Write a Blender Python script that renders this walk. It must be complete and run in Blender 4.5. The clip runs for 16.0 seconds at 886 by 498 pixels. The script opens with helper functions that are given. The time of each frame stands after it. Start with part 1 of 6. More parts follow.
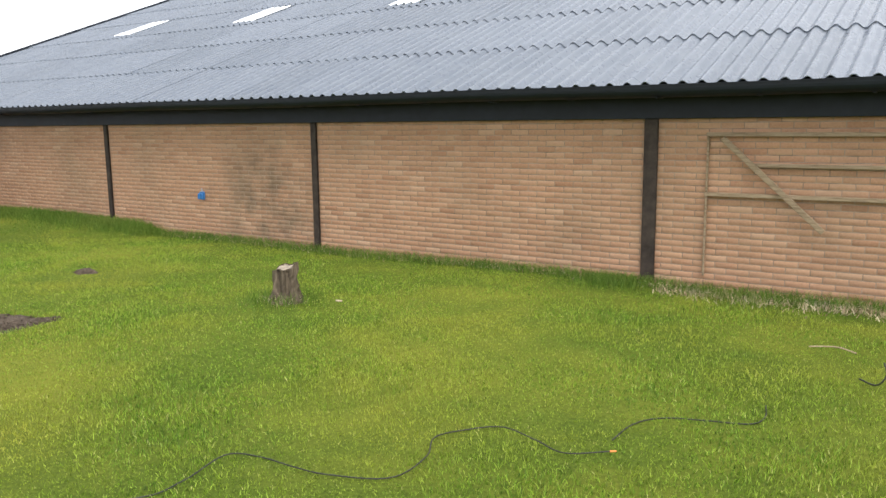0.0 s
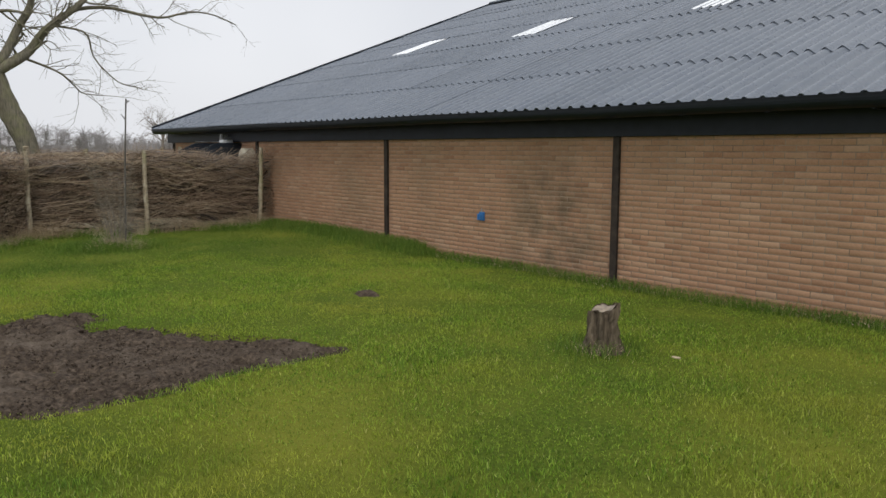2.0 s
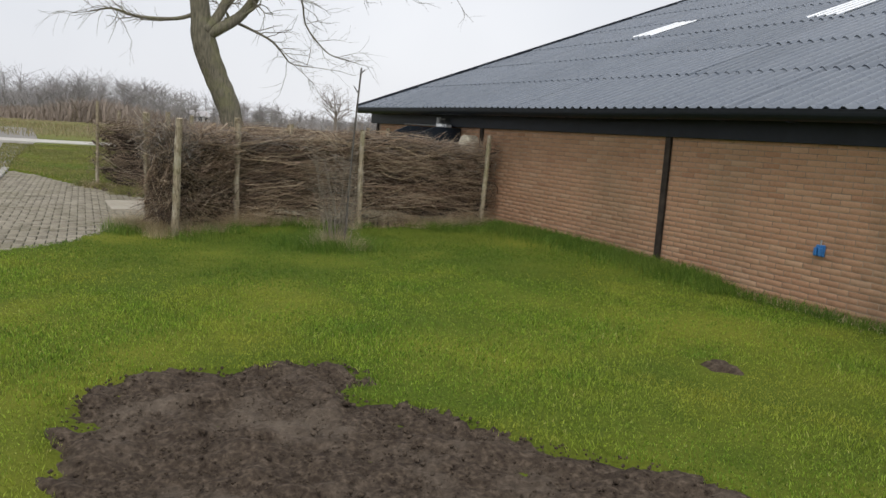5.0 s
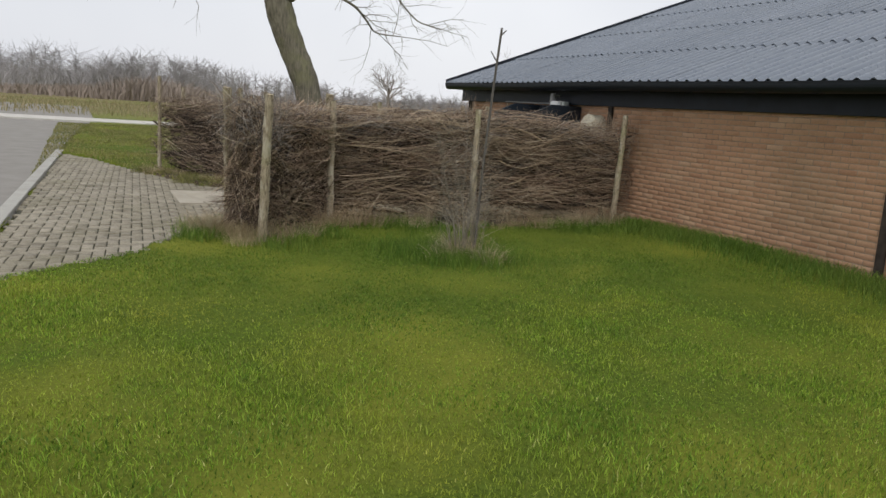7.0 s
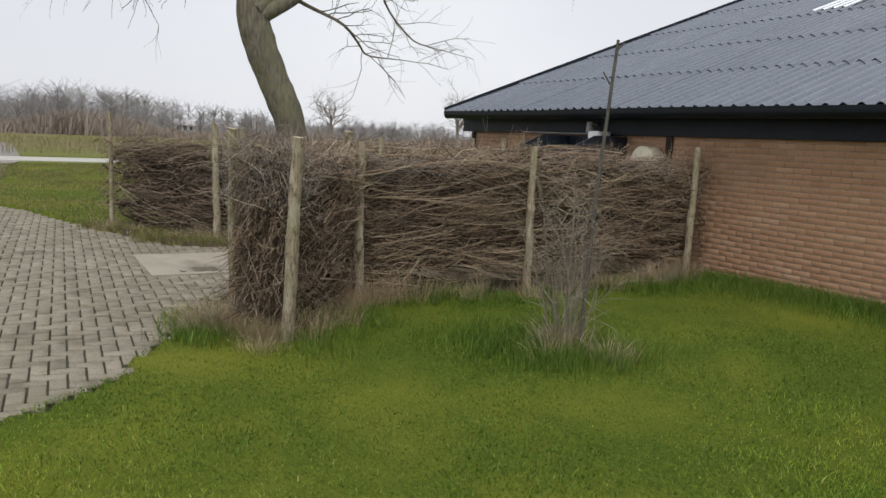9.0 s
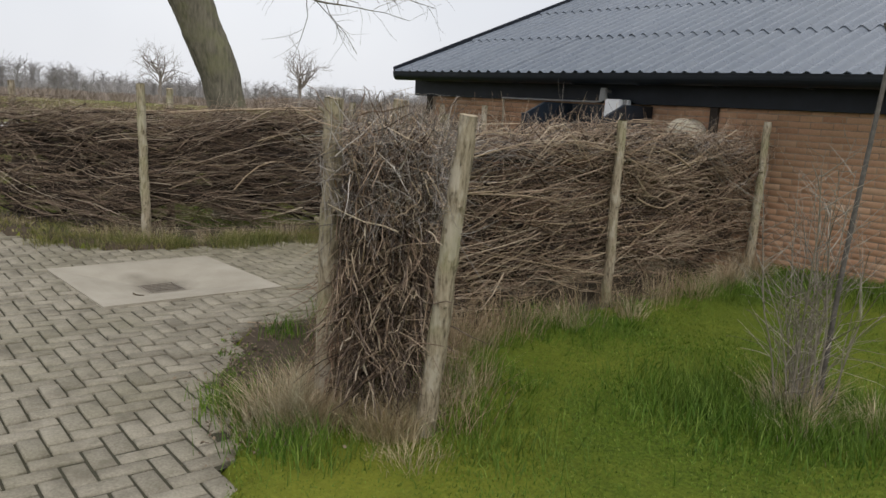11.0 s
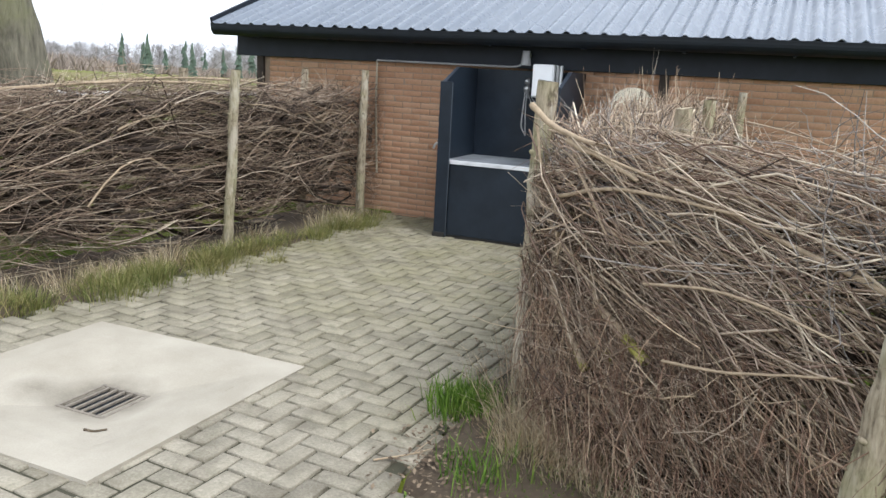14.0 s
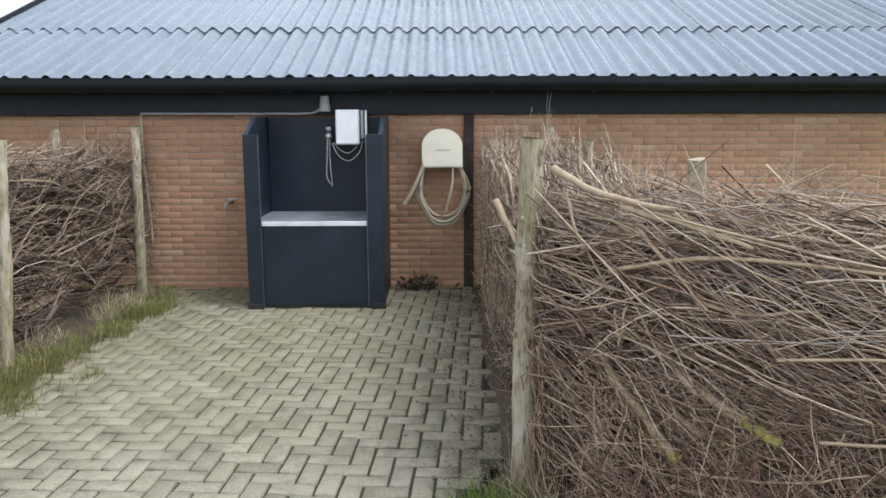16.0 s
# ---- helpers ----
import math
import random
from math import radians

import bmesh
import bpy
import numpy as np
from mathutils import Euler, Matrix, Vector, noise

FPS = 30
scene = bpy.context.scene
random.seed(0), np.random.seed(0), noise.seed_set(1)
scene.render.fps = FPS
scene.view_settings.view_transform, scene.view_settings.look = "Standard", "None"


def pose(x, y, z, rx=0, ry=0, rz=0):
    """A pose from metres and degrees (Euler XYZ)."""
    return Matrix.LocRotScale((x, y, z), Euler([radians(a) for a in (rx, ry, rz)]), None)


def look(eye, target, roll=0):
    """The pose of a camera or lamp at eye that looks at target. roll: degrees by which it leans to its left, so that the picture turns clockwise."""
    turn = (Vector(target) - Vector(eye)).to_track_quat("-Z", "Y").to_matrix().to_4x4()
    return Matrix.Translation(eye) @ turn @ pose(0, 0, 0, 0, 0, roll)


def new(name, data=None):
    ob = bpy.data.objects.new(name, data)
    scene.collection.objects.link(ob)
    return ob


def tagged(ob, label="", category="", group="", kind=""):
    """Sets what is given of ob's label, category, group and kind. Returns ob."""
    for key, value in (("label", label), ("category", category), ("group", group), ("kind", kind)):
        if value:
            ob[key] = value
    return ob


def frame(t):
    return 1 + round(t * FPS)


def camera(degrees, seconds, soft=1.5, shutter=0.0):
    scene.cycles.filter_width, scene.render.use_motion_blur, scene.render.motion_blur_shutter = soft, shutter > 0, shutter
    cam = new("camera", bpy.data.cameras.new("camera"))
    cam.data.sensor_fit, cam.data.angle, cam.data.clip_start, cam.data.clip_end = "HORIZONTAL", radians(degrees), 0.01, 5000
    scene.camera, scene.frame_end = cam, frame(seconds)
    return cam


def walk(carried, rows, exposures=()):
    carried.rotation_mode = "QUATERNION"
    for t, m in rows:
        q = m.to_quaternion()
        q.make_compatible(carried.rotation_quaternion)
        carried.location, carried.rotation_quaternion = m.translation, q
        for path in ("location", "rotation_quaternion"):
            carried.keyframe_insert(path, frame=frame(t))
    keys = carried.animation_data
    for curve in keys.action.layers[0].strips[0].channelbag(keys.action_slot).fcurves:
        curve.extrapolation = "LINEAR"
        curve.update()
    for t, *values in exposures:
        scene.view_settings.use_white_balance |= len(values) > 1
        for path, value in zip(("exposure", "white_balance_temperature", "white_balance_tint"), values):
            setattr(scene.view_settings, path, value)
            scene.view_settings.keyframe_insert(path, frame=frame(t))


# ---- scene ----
cam = camera(58.9, 16.0)
PATH = [
    (0, (0.539, 0.851, 1.605), (-0.547, 2.5, 1.287), -0.6),
    (0.5, (0.087, 0.947, 1.576), (-1.085, 2.552, 1.347), 0.1),
    (1, (-0.236, 0.999, 1.6), (-1.531, 2.505, 1.372), -0.2),
    (1.5, (-0.612, 1.382, 1.482), (-2.106, 2.693, 1.262), -0.1),
    (2, (-0.932, 1.457, 1.462), (-2.469, 2.712, 1.212), 0.2),
    (2.5, (-1.258, 1.452, 1.463), (-2.788, 2.711, 1.195), 0.6),
    (3, (-1.688, 1.501, 1.444), (-3.281, 2.673, 1.145), 1.5),
    (3.5, (-2.128, 1.53, 1.436), (-3.739, 2.682, 1.154), 2.5),
    (4, (-2.679, 1.631, 1.431), (-4.297, 2.777, 1.17), 3.1),
    (4.5, (-3.249, 1.536, 1.453), (-4.94, 2.571, 1.189), 3.8),
    (5, (-3.887, 1.61, 1.453), (-5.626, 2.554, 1.167), 3.9),
    (7.5, (-6.88, 1.638, 1.39), (-8.662, 2.478, 1.042), 3.9),
    (8, (-7.51, 1.653, 1.418), (-9.274, 2.535, 1.081), 3.1),
    (10.5, (-10.778, 1.121, 1.494), (-12.352, 2.326, 1.229), 3.4),
    (11, (-11.535, 1.038, 1.466), (-12.996, 2.357, 1.111), 3.2),
    (11.5, (-12.176, 1.03, 1.463), (-13.565, 2.418, 1.079), 4.1),
    (12, (-12.812, 0.969, 1.468), (-14.097, 2.467, 1.144), 4.3),
    (12.5, (-13.411, 0.898, 1.438), (-14.657, 2.399, 0.995), 4.0),
    (13, (-13.961, 0.806, 1.46), (-15.25, 2.223, 0.886), 6.1),
    (13.5, (-14.42, 0.788, 1.436), (-15.514, 2.377, 0.908), 6.4),
    (14, (-14.841, 0.908, 1.495), (-15.595, 2.71, 1.067), 3.1),
    (14.5, (-15.278, 0.933, 1.538), (-15.73, 2.833, 1.106), 1.7),
    (15, (-15.691, 1.077, 1.529), (-15.858, 3.031, 1.136), 1.4),
    (15.5, (-16.021, 1.159, 1.544), (-16.07, 3.128, 1.197), 1.0),
    (16, (-16.242, 1.247, 1.581), (-16.228, 3.22, 1.253), -0.2),
]
EXPOSURE = [(0, 1.05, 6500, 10), (0.5, 0.72, 6500, 10), (0.8, 0.4, 6500, 10), (1, 0.26, 6500, 10), (1.5, 0.1, 6500, 10), (2, 0.03, 6500, 10), (3.5, 0.0, 6500, 10), (5, 0.13, 6500, 10), (8, 0.09, 6500, 10), (10.5, 0.08, 6500, 10),
            (11.5, 0.14, 6450, 10), (12, 0.3, 6450, 10), (12.5, 0.4, 6400, 10), (13, 0.68, 6350, 10), (13.5, 1.02, 6250, 10), (14, 1.1, 6000, 9), (14.5, 0.98, 5850, 8), (15, 1.0, 5850, 9), (15.5, 1.2, 5900, 9), (16, 1.1, 5900, 9)]
walk(cam, [(t, look(eye, target, roll)) for t, eye, target, roll in PATH], EXPOSURE)

# ---- light ----
SUN_ELEV, SUN_ROT = radians(55), radians(120)
world = bpy.data.worlds.new("overcast_sky")
scene.world = world
world.use_nodes = True
wn, wl = world.node_tree.nodes, world.node_tree.links
sky = wn.new("ShaderNodeTexSky")
sky.sky_type, sky.sun_disc, sky.sun_elevation, sky.sun_rotation = "NISHITA", False, SUN_ELEV, SUN_ROT
sky.air_density, sky.dust_density = 1.0, 4.0
cloud_map = wn.new("ShaderNodeTexCoord")
cloud = wn.new("ShaderNodeTexNoise")
cloud.inputs["Scale"].default_value, cloud.inputs["Detail"].default_value = 1.6, 4
wl.new(cloud_map.outputs["Generated"], cloud.inputs["Vector"])
cloud_ramp = wn.new("ShaderNodeValToRGB")
cloud_ramp.color_ramp.elements[0].position, cloud_ramp.color_ramp.elements[0].color = 0.3, (7.3, 7.5, 8.0, 1)
cloud_ramp.color_ramp.elements[1].position, cloud_ramp.color_ramp.elements[1].color = 0.7, (9.2, 9.3, 9.6, 1)
wl.new(cloud.outputs["Fac"], cloud_ramp.inputs["Fac"])
veil = wn.new("ShaderNodeMix")
veil.data_type = "RGBA"
veil.inputs["Factor"].default_value = 0.88
wl.new(sky.outputs["Color"], veil.inputs["A"])
wl.new(cloud_ramp.outputs["Color"], veil.inputs["B"])
wl.new(veil.outputs["Result"], wn["Background"].inputs["Color"])
wn["Background"].inputs["Strength"].default_value = 0.1
sun = new("sun", bpy.data.lights.new("sun", "SUN"))
sun.data.energy, sun.data.angle, sun.data.color = 1.4, radians(30), (1.0, 0.97, 0.93)
sun.matrix_world = look((16, -9, 26), (0, 0, 0))

# ---- materials ----


class Nodes:
    """A small helper round one node material."""

    def __init__(self, name, rough=0.8, metal=0.0, spec=0.5):
        self.mat = bpy.data.materials.new(name)
        self.mat.use_nodes = True
        self.n, self.l = self.mat.node_tree.nodes, self.mat.node_tree.links
        self.bsdf = self.n["Principled BSDF"]
        self.bsdf.inputs["Roughness"].default_value = rough
        self.bsdf.inputs["Metallic"].default_value = metal
        self.bsdf.inputs["Specular IOR Level"].default_value = spec
        self.pos = self.n.new("ShaderNodeNewGeometry").outputs["Position"]
        self.obj = self.n.new("ShaderNodeTexCoord").outputs["Object"]

    def put(self, node, slot, value):
        if hasattr(value, "is_linked"):
            self.l.new(value, node.inputs[slot])
        else:
            node.inputs[slot].default_value = value

    def noise(self, scale, detail=4, vec=None, rough=0.6, stretch=None):
        t = self.n.new("ShaderNodeTexNoise")
        v = vec if vec is not None else self.pos
        if stretch:
            m = self.n.new("ShaderNodeMapping")
            m.inputs["Scale"].default_value = stretch
            self.l.new(v, m.inputs["Vector"])
            v = m.outputs["Vector"]
        self.l.new(v, t.inputs["Vector"])
        t.inputs["Scale"].default_value, t.inputs["Detail"].default_value, t.inputs["Roughness"].default_value = scale, detail, rough
        return t.outputs["Fac"]

    def ramp(self, fac, *stops):
        r = self.n.new("ShaderNodeValToRGB")
        e = r.color_ramp.elements
        while len(e) < len(stops):
            e.new(0.5)
        for k, (p, c) in zip(e, stops):
            k.position, k.color = p, (*c, 1) if len(c) == 3 else c
        self.l.new(fac, r.inputs["Fac"])
        return r.outputs["Color"]

    def mix(self, fac, a, b, mode="MIX"):
        m = self.n.new("ShaderNodeMix")
        m.data_type, m.blend_type = "RGBA", mode
        for slot, v in (("Factor", fac), ("A", a), ("B", b)):
            if isinstance(v, tuple):
                v = (*v, 1) if len(v) == 3 else v
            self.put(m, slot, v)
        return m.outputs["Result"]

    def step(self, fac, lo, hi):
        r = self.n.new("ShaderNodeMapRange")
        r.inputs["From Min"].default_value, r.inputs["From Max"].default_value = lo, hi
        self.l.new(fac, r.inputs["Value"])
        return r.outputs["Result"]

    def rand_object(self):
        return self.n.new("ShaderNodeObjectInfo").outputs["Random"]

    def rand_island(self):
        return self.n.new("ShaderNodeNewGeometry").outputs["Random Per Island"]

    def colour(self, c):
        self.put(self.bsdf, "Base Color", (*c, 1) if isinstance(c, tuple) else c)
        return self

    def bump(self, height, strength=0.4, dist=0.01):
        b = self.n.new("ShaderNodeBump")
        b.inputs["Strength"].default_value, b.inputs["Distance"].default_value = strength, dist
        self.l.new(height, b.inputs["Height"])
        self.l.new(b.outputs["Normal"], self.bsdf.inputs["Normal"])
        return self

    def rough(self, v):
        self.put(self.bsdf, "Roughness", v)
        return self

    def see_through(self, amount, c):
        """Leaves and blades let part of the light through."""
        t = self.n.new("ShaderNodeBsdfTranslucent")
        self.put(t, "Color", c if not isinstance(c, tuple) else (*c, 1))
        m = self.n.new("ShaderNodeMixShader")
        m.inputs[0].default_value = amount
        self.l.new(self.bsdf.outputs[0], m.inputs[1])
        self.l.new(t.outputs[0], m.inputs[2])
        self.l.new(m.outputs[0], self.n["Material Output"].inputs["Surface"])
        return self


def plain(name, c, rough=0.6, metal=0.0, vary=0.15, scale=6.0, spec=0.5):
    m = Nodes(name, rough, metal, spec)
    f = m.noise(scale, 5)
    dark = tuple(v * (1 - vary) for v in c)
    light = tuple(min(1, v * (1 + vary)) for v in c)
    m.colour(m.ramp(f, (0.3, dark), (0.7, light)))
    m.bump(m.noise(scale * 12, 3), 0.15, 0.003)
    return m.mat


def brick_material(name, per_object):
    m = Nodes(name, 0.9, spec=0.2)
    r = m.rand_object() if per_object else m.rand_island()
    base = m.ramp(r, (0.0, (0.345, 0.182, 0.106)), (0.08, (0.41, 0.233, 0.138)), (0.5, (0.452, 0.265, 0.16)), (0.9, (0.485, 0.295, 0.18)), (1.0, (0.535, 0.36, 0.235)))
    grain = m.noise(60, 5)
    c = m.mix(0.35, base, m.ramp(grain, (0.25, (0.28, 0.14, 0.085)), (0.75, (0.58, 0.345, 0.215))))
    stain = m.step(m.noise(0.7, 4), 0.5, 0.78)
    c = m.mix(stain, c, m.mix(0.45, c, (0.19, 0.145, 0.09)))
    far = m.n.new("ShaderNodeVectorMath")
    far.operation = "DISTANCE"
    m.l.new(m.pos, far.inputs[0])
    far.inputs[1].default_value = (-7.75, 8.79, 0.45)
    smudge = m.mix(1.0, m.ramp(m.step(far.outputs["Value"], 0.3, 1.35), (0.0, (1, 1, 1)), (1.0, (0, 0, 0))), m.ramp(m.noise(2.3, 5), (0.35, (0, 0, 0)), (0.6, (1, 1, 1))), "MULTIPLY")
    c = m.mix(smudge, c, m.mix(0.8, c, (0.09, 0.08, 0.055)))
    pale = m.step(m.noise(1.7, 5, stretch=(1, 1, 4)), 0.55, 0.75)
    c = m.mix(pale, c, m.mix(0.3, c, (0.50, 0.36, 0.24)))
    m.colour(c).bump(grain, 0.35, 0.003)
    return m.mat


def paver_material(name, per_object):
    m = Nodes(name, 0.85, spec=0.3)
    r = m.rand_object() if per_object else m.rand_island()
    base = m.ramp(r, (0.0, (0.165, 0.142, 0.103)), (0.12, (0.225, 0.198, 0.146)), (0.6, (0.275, 0.243, 0.182)), (1.0, (0.335, 0.297, 0.226)))
    grain = m.noise(90, 5)
    c = m.mix(0.35, base, m.ramp(grain, (0.3, (0.10, 0.09, 0.065)), (0.7, (0.46, 0.43, 0.35))))
    moss = m.step(m.noise(1.1, 5), 0.48, 0.72)
    c = m.mix(moss, c, m.mix(0.4, c, (0.14, 0.13, 0.065)))
    along = m.n.new("ShaderNodeSeparateXYZ")
    m.l.new(m.pos, along.inputs[0])
    green = m.mix(1.0, m.ramp(m.step(along.outputs["Y"], 3.6, 6.2), (0.0, (0, 0, 0)), (1.0, (0.75, 0.75, 0.75))), m.ramp(m.noise(2.6, 4), (0.3, (0.35, 0.35, 0.35)), (0.65, (1, 1, 1))), "MULTIPLY")
    c = m.mix(green, c, m.mix(0.65, c, (0.185, 0.17, 0.07)))
    dirt = m.step(m.noise(4.0, 6), 0.5, 0.7)
    c = m.mix(dirt, c, m.mix(0.6, c, (0.10, 0.085, 0.06)))
    worn = m.step(m.noise(17, 6), 0.52, 0.66)
    c = m.mix(worn, c, m.mix(0.38, c, (0.12, 0.115, 0.075)))
    m.colour(c).bump(grain, 0.6, 0.004)
    return m.mat


def stick_material(name, stops, rough=0.85):
    m = Nodes(name, rough, spec=0.25)
    r = m.rand_island()
    c = m.ramp(r, *stops)
    c = m.mix(0.4, c, m.mix(1.0, c, m.ramp(m.noise(28, 5), (0.3, (0.35, 0.33, 0.3)), (0.7, (1.5, 1.5, 1.45))), "MULTIPLY"))
    m.colour(c).bump(m.noise(80, 4), 0.4, 0.003)
    return m.mat


def blade_material(name, stops, patch):
    m = Nodes(name, 0.65, spec=0.25)
    c = m.ramp(m.rand_island(), *stops)
    c = m.mix(m.step(m.noise(0.6, 5), 0.46, 0.66), c, m.mix(0.5, c, patch))
    c = m.mix(m.step(m.noise(1.9, 4, vec=m.obj), 0.5, 0.7), c, m.mix(1.0, c, (0.68, 0.8, 0.8), "MULTIPLY"))
    c = m.mix(1.0, c, m.ramp(m.noise(26, 3), (0.34, (0.84, 0.87, 0.87)), (0.52, (1.12, 1.12, 1.12)), (0.68, (1.38, 1.34, 1.45))), "MULTIPLY")
    m.colour(c).see_through(0.25, c)
    return m.mat


M_BRICK, M_BRICK_ONE = brick_material("brick", False), brick_material("brick_single", True)
M_PAVER, M_PAVER_ONE = paver_material("paver", False), paver_material("paver_single", True)
M_TWIG = stick_material("twigs", ((0.0, (0.08, 0.052, 0.034)), (0.25, (0.23, 0.16, 0.11)), (0.6, (0.43, 0.325, 0.235)), (0.85, (0.50, 0.40, 0.285)), (1.0, (0.62, 0.53, 0.40))))
# Darker and paler twig colours: each fence face's shade and light painted in.
M_TWIG_SHADED = stick_material("shaded_twigs", ((0.0, (0.06, 0.04, 0.028)), (0.3, (0.17, 0.12, 0.086)), (0.65, (0.32, 0.24, 0.175)), (0.88, (0.48, 0.39, 0.295)), (1.0, (0.66, 0.57, 0.45))))
M_TWIG_LIT = stick_material("lit_twigs", ((0.0, (0.12, 0.075, 0.055)), (0.3, (0.27, 0.19, 0.145)), (0.6, (0.42, 0.325, 0.25)), (0.85, (0.56, 0.46, 0.35)), (1.0, (0.78, 0.68, 0.53))))
# Stops set low so the gaps among the paler twigs look shaded.
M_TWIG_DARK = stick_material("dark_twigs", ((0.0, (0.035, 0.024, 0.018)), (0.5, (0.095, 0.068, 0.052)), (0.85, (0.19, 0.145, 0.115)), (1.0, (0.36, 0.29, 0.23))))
# Near-black colour paints the shade deep between the outer twigs.
M_TWIG_CORE_SHADE = stick_material("core_shade_twigs", ((0.0, (0.018, 0.013, 0.010)), (1.0, (0.06, 0.045, 0.034))))
M_TWIG_GREY = stick_material("grey_twigs", ((0.0, (0.10, 0.085, 0.075)), (0.5, (0.27, 0.24, 0.215)), (0.85, (0.44, 0.40, 0.36)), (1.0, (0.62, 0.57, 0.51))))
M_TWIG_RED = stick_material("red_brown_twigs", ((0.0, (0.11, 0.06, 0.042)), (0.5, (0.30, 0.19, 0.13)), (0.85, (0.47, 0.34, 0.23)), (1.0, (0.66, 0.53, 0.37))))
M_BRANCH = stick_material("branch_bark", ((0.0, (0.20, 0.145, 0.095)), (0.6, (0.36, 0.28, 0.19)), (1.0, (0.52, 0.43, 0.30))))
M_GRASS = blade_material("grass_blades", ((0.0, (0.035, 0.075, 0.009)), (0.35, (0.12, 0.22, 0.016)), (0.75, (0.245, 0.365, 0.036)), (0.95, (0.31, 0.41, 0.06)), (1.0, (0.46, 0.46, 0.17))), (0.42, 0.37, 0.06))
M_GRASS_DEEP = blade_material("deep_grass", ((0.0, (0.055, 0.105, 0.012)), (0.6, (0.10, 0.18, 0.019)), (1.0, (0.20, 0.27, 0.05))), (0.15, 0.19, 0.035))
M_MOSSY = blade_material("mossy_turf", ((0.0, (0.04, 0.082, 0.009)), (0.5, (0.09, 0.165, 0.015)), (0.9, (0.16, 0.245, 0.032)), (1.0, (0.30, 0.33, 0.085))), (0.15, 0.18, 0.027))
M_STALK = blade_material("dead_stalks", ((0.0, (0.16, 0.11, 0.065)), (0.5, (0.34, 0.25, 0.155)), (1.0, (0.56, 0.45, 0.30))), (0.32, 0.23, 0.13))
M_VERGE = blade_material("verge_grass", ((0.0, (0.10, 0.11, 0.03)), (0.5, (0.17, 0.185, 0.05)), (1.0, (0.34, 0.29, 0.13))), (0.24, 0.19, 0.08))
M_FIELDWEED = blade_material("field_weeds", ((0.0, (0.16, 0.15, 0.06)), (0.5, (0.26, 0.22, 0.11)), (1.0, (0.36, 0.29, 0.17))), (0.20, 0.20, 0.07))
M_DRY = blade_material("dry_grass", ((0.0, (0.25, 0.185, 0.105)), (0.5, (0.43, 0.345, 0.22)), (1.0, (0.62, 0.53, 0.37))), (0.40, 0.33, 0.17))


def ground_material():
    m = Nodes("lawn_ground", 0.95, spec=0.1)
    c = m.ramp(m.noise(45, 6), (0.3, (0.045, 0.066, 0.009)), (0.55, (0.09, 0.13, 0.014)), (0.8, (0.16, 0.19, 0.033)))
    c = m.mix(m.step(m.noise(0.5, 4), 0.42, 0.66), c, m.mix(0.5, c, (0.26, 0.255, 0.035)))
    m.colour(c).bump(m.noise(110, 4), 0.7, 0.02)
    return m.mat


def field_material():
    m = Nodes("rough_field", 0.95, spec=0.1)
    c = m.ramp(m.noise(0.9, 7, stretch=(1, 0.25, 1)), (0.3, (0.13, 0.115, 0.05)), (0.5, (0.20, 0.165, 0.085)), (0.72, (0.12, 0.15, 0.045)))
    c = m.mix(m.step(m.noise(0.05, 3), 0.45, 0.6), c, (0.16, 0.17, 0.05))
    m.colour(c).bump(m.noise(9, 5), 0.8, 0.1)
    return m.mat


def soil_material():
    m = Nodes("bare_soil", 0.95, spec=0.15)
    c = m.ramp(m.noise(30, 6), (0.3, (0.032, 0.023, 0.017)), (0.52, (0.078, 0.059, 0.043)), (0.75, (0.17, 0.132, 0.098)))
    c = m.mix(m.step(m.noise(1.6, 4), 0.5, 0.72), c, m.mix(0.7, c, (0.19, 0.155, 0.12)))
    m.colour(c).bump(m.noise(70, 6), 0.9, 0.02)
    return m.mat


def concrete_material(name, lo, hi, spots=()):
    m = Nodes(name, 0.8, spec=0.3)
    c = m.ramp(m.noise(2.2, 6), (0.3, lo), (0.7, hi))
    g = m.noise(140, 4)
    for x, y, near, far in spots:
        gap = m.n.new("ShaderNodeVectorMath")
        gap.operation = "DISTANCE"
        m.l.new(m.pos, gap.inputs[0])
        gap.inputs[1].default_value = (x, y, -0.08)
        edge = m.mix(1.0, m.ramp(m.step(gap.outputs["Value"], near, far), (0.0, (1, 1, 1)), (1.0, (0, 0, 0))), m.ramp(m.noise(6, 5), (0.3, (0.3, 0.3, 0.3)), (0.6, (1, 1, 1))), "MULTIPLY")
        c = m.mix(edge, c, m.mix(0.7, c, (0.10, 0.085, 0.06)))
    c = m.mix(0.2, c, m.ramp(g, (0.3, tuple(v * 0.6 for v in lo)), (0.7, hi)))
    m.colour(c).bump(g, 0.3, 0.002)
    return m.mat


def roof_material():
    m = Nodes("fibre_cement", 0.34, spec=0.8)
    r = m.rand_object()
    c = m.ramp(r, (0.0, (0.10, 0.12, 0.15)), (1.0, (0.13, 0.152, 0.187)))
    c = m.mix(m.step(m.noise(3, 5, stretch=(6, 0.7, 1)), 0.42, 0.7), c, m.mix(0.3, c, (0.22, 0.24, 0.26)))
    m.colour(c).rough(m.ramp(m.noise(7, 4), (0.3, (0.22, 0.22, 0.22)), (0.7, (0.36, 0.36, 0.36))))
    m.bump(m.noise(60, 4), 0.12, 0.003)
    return m.mat


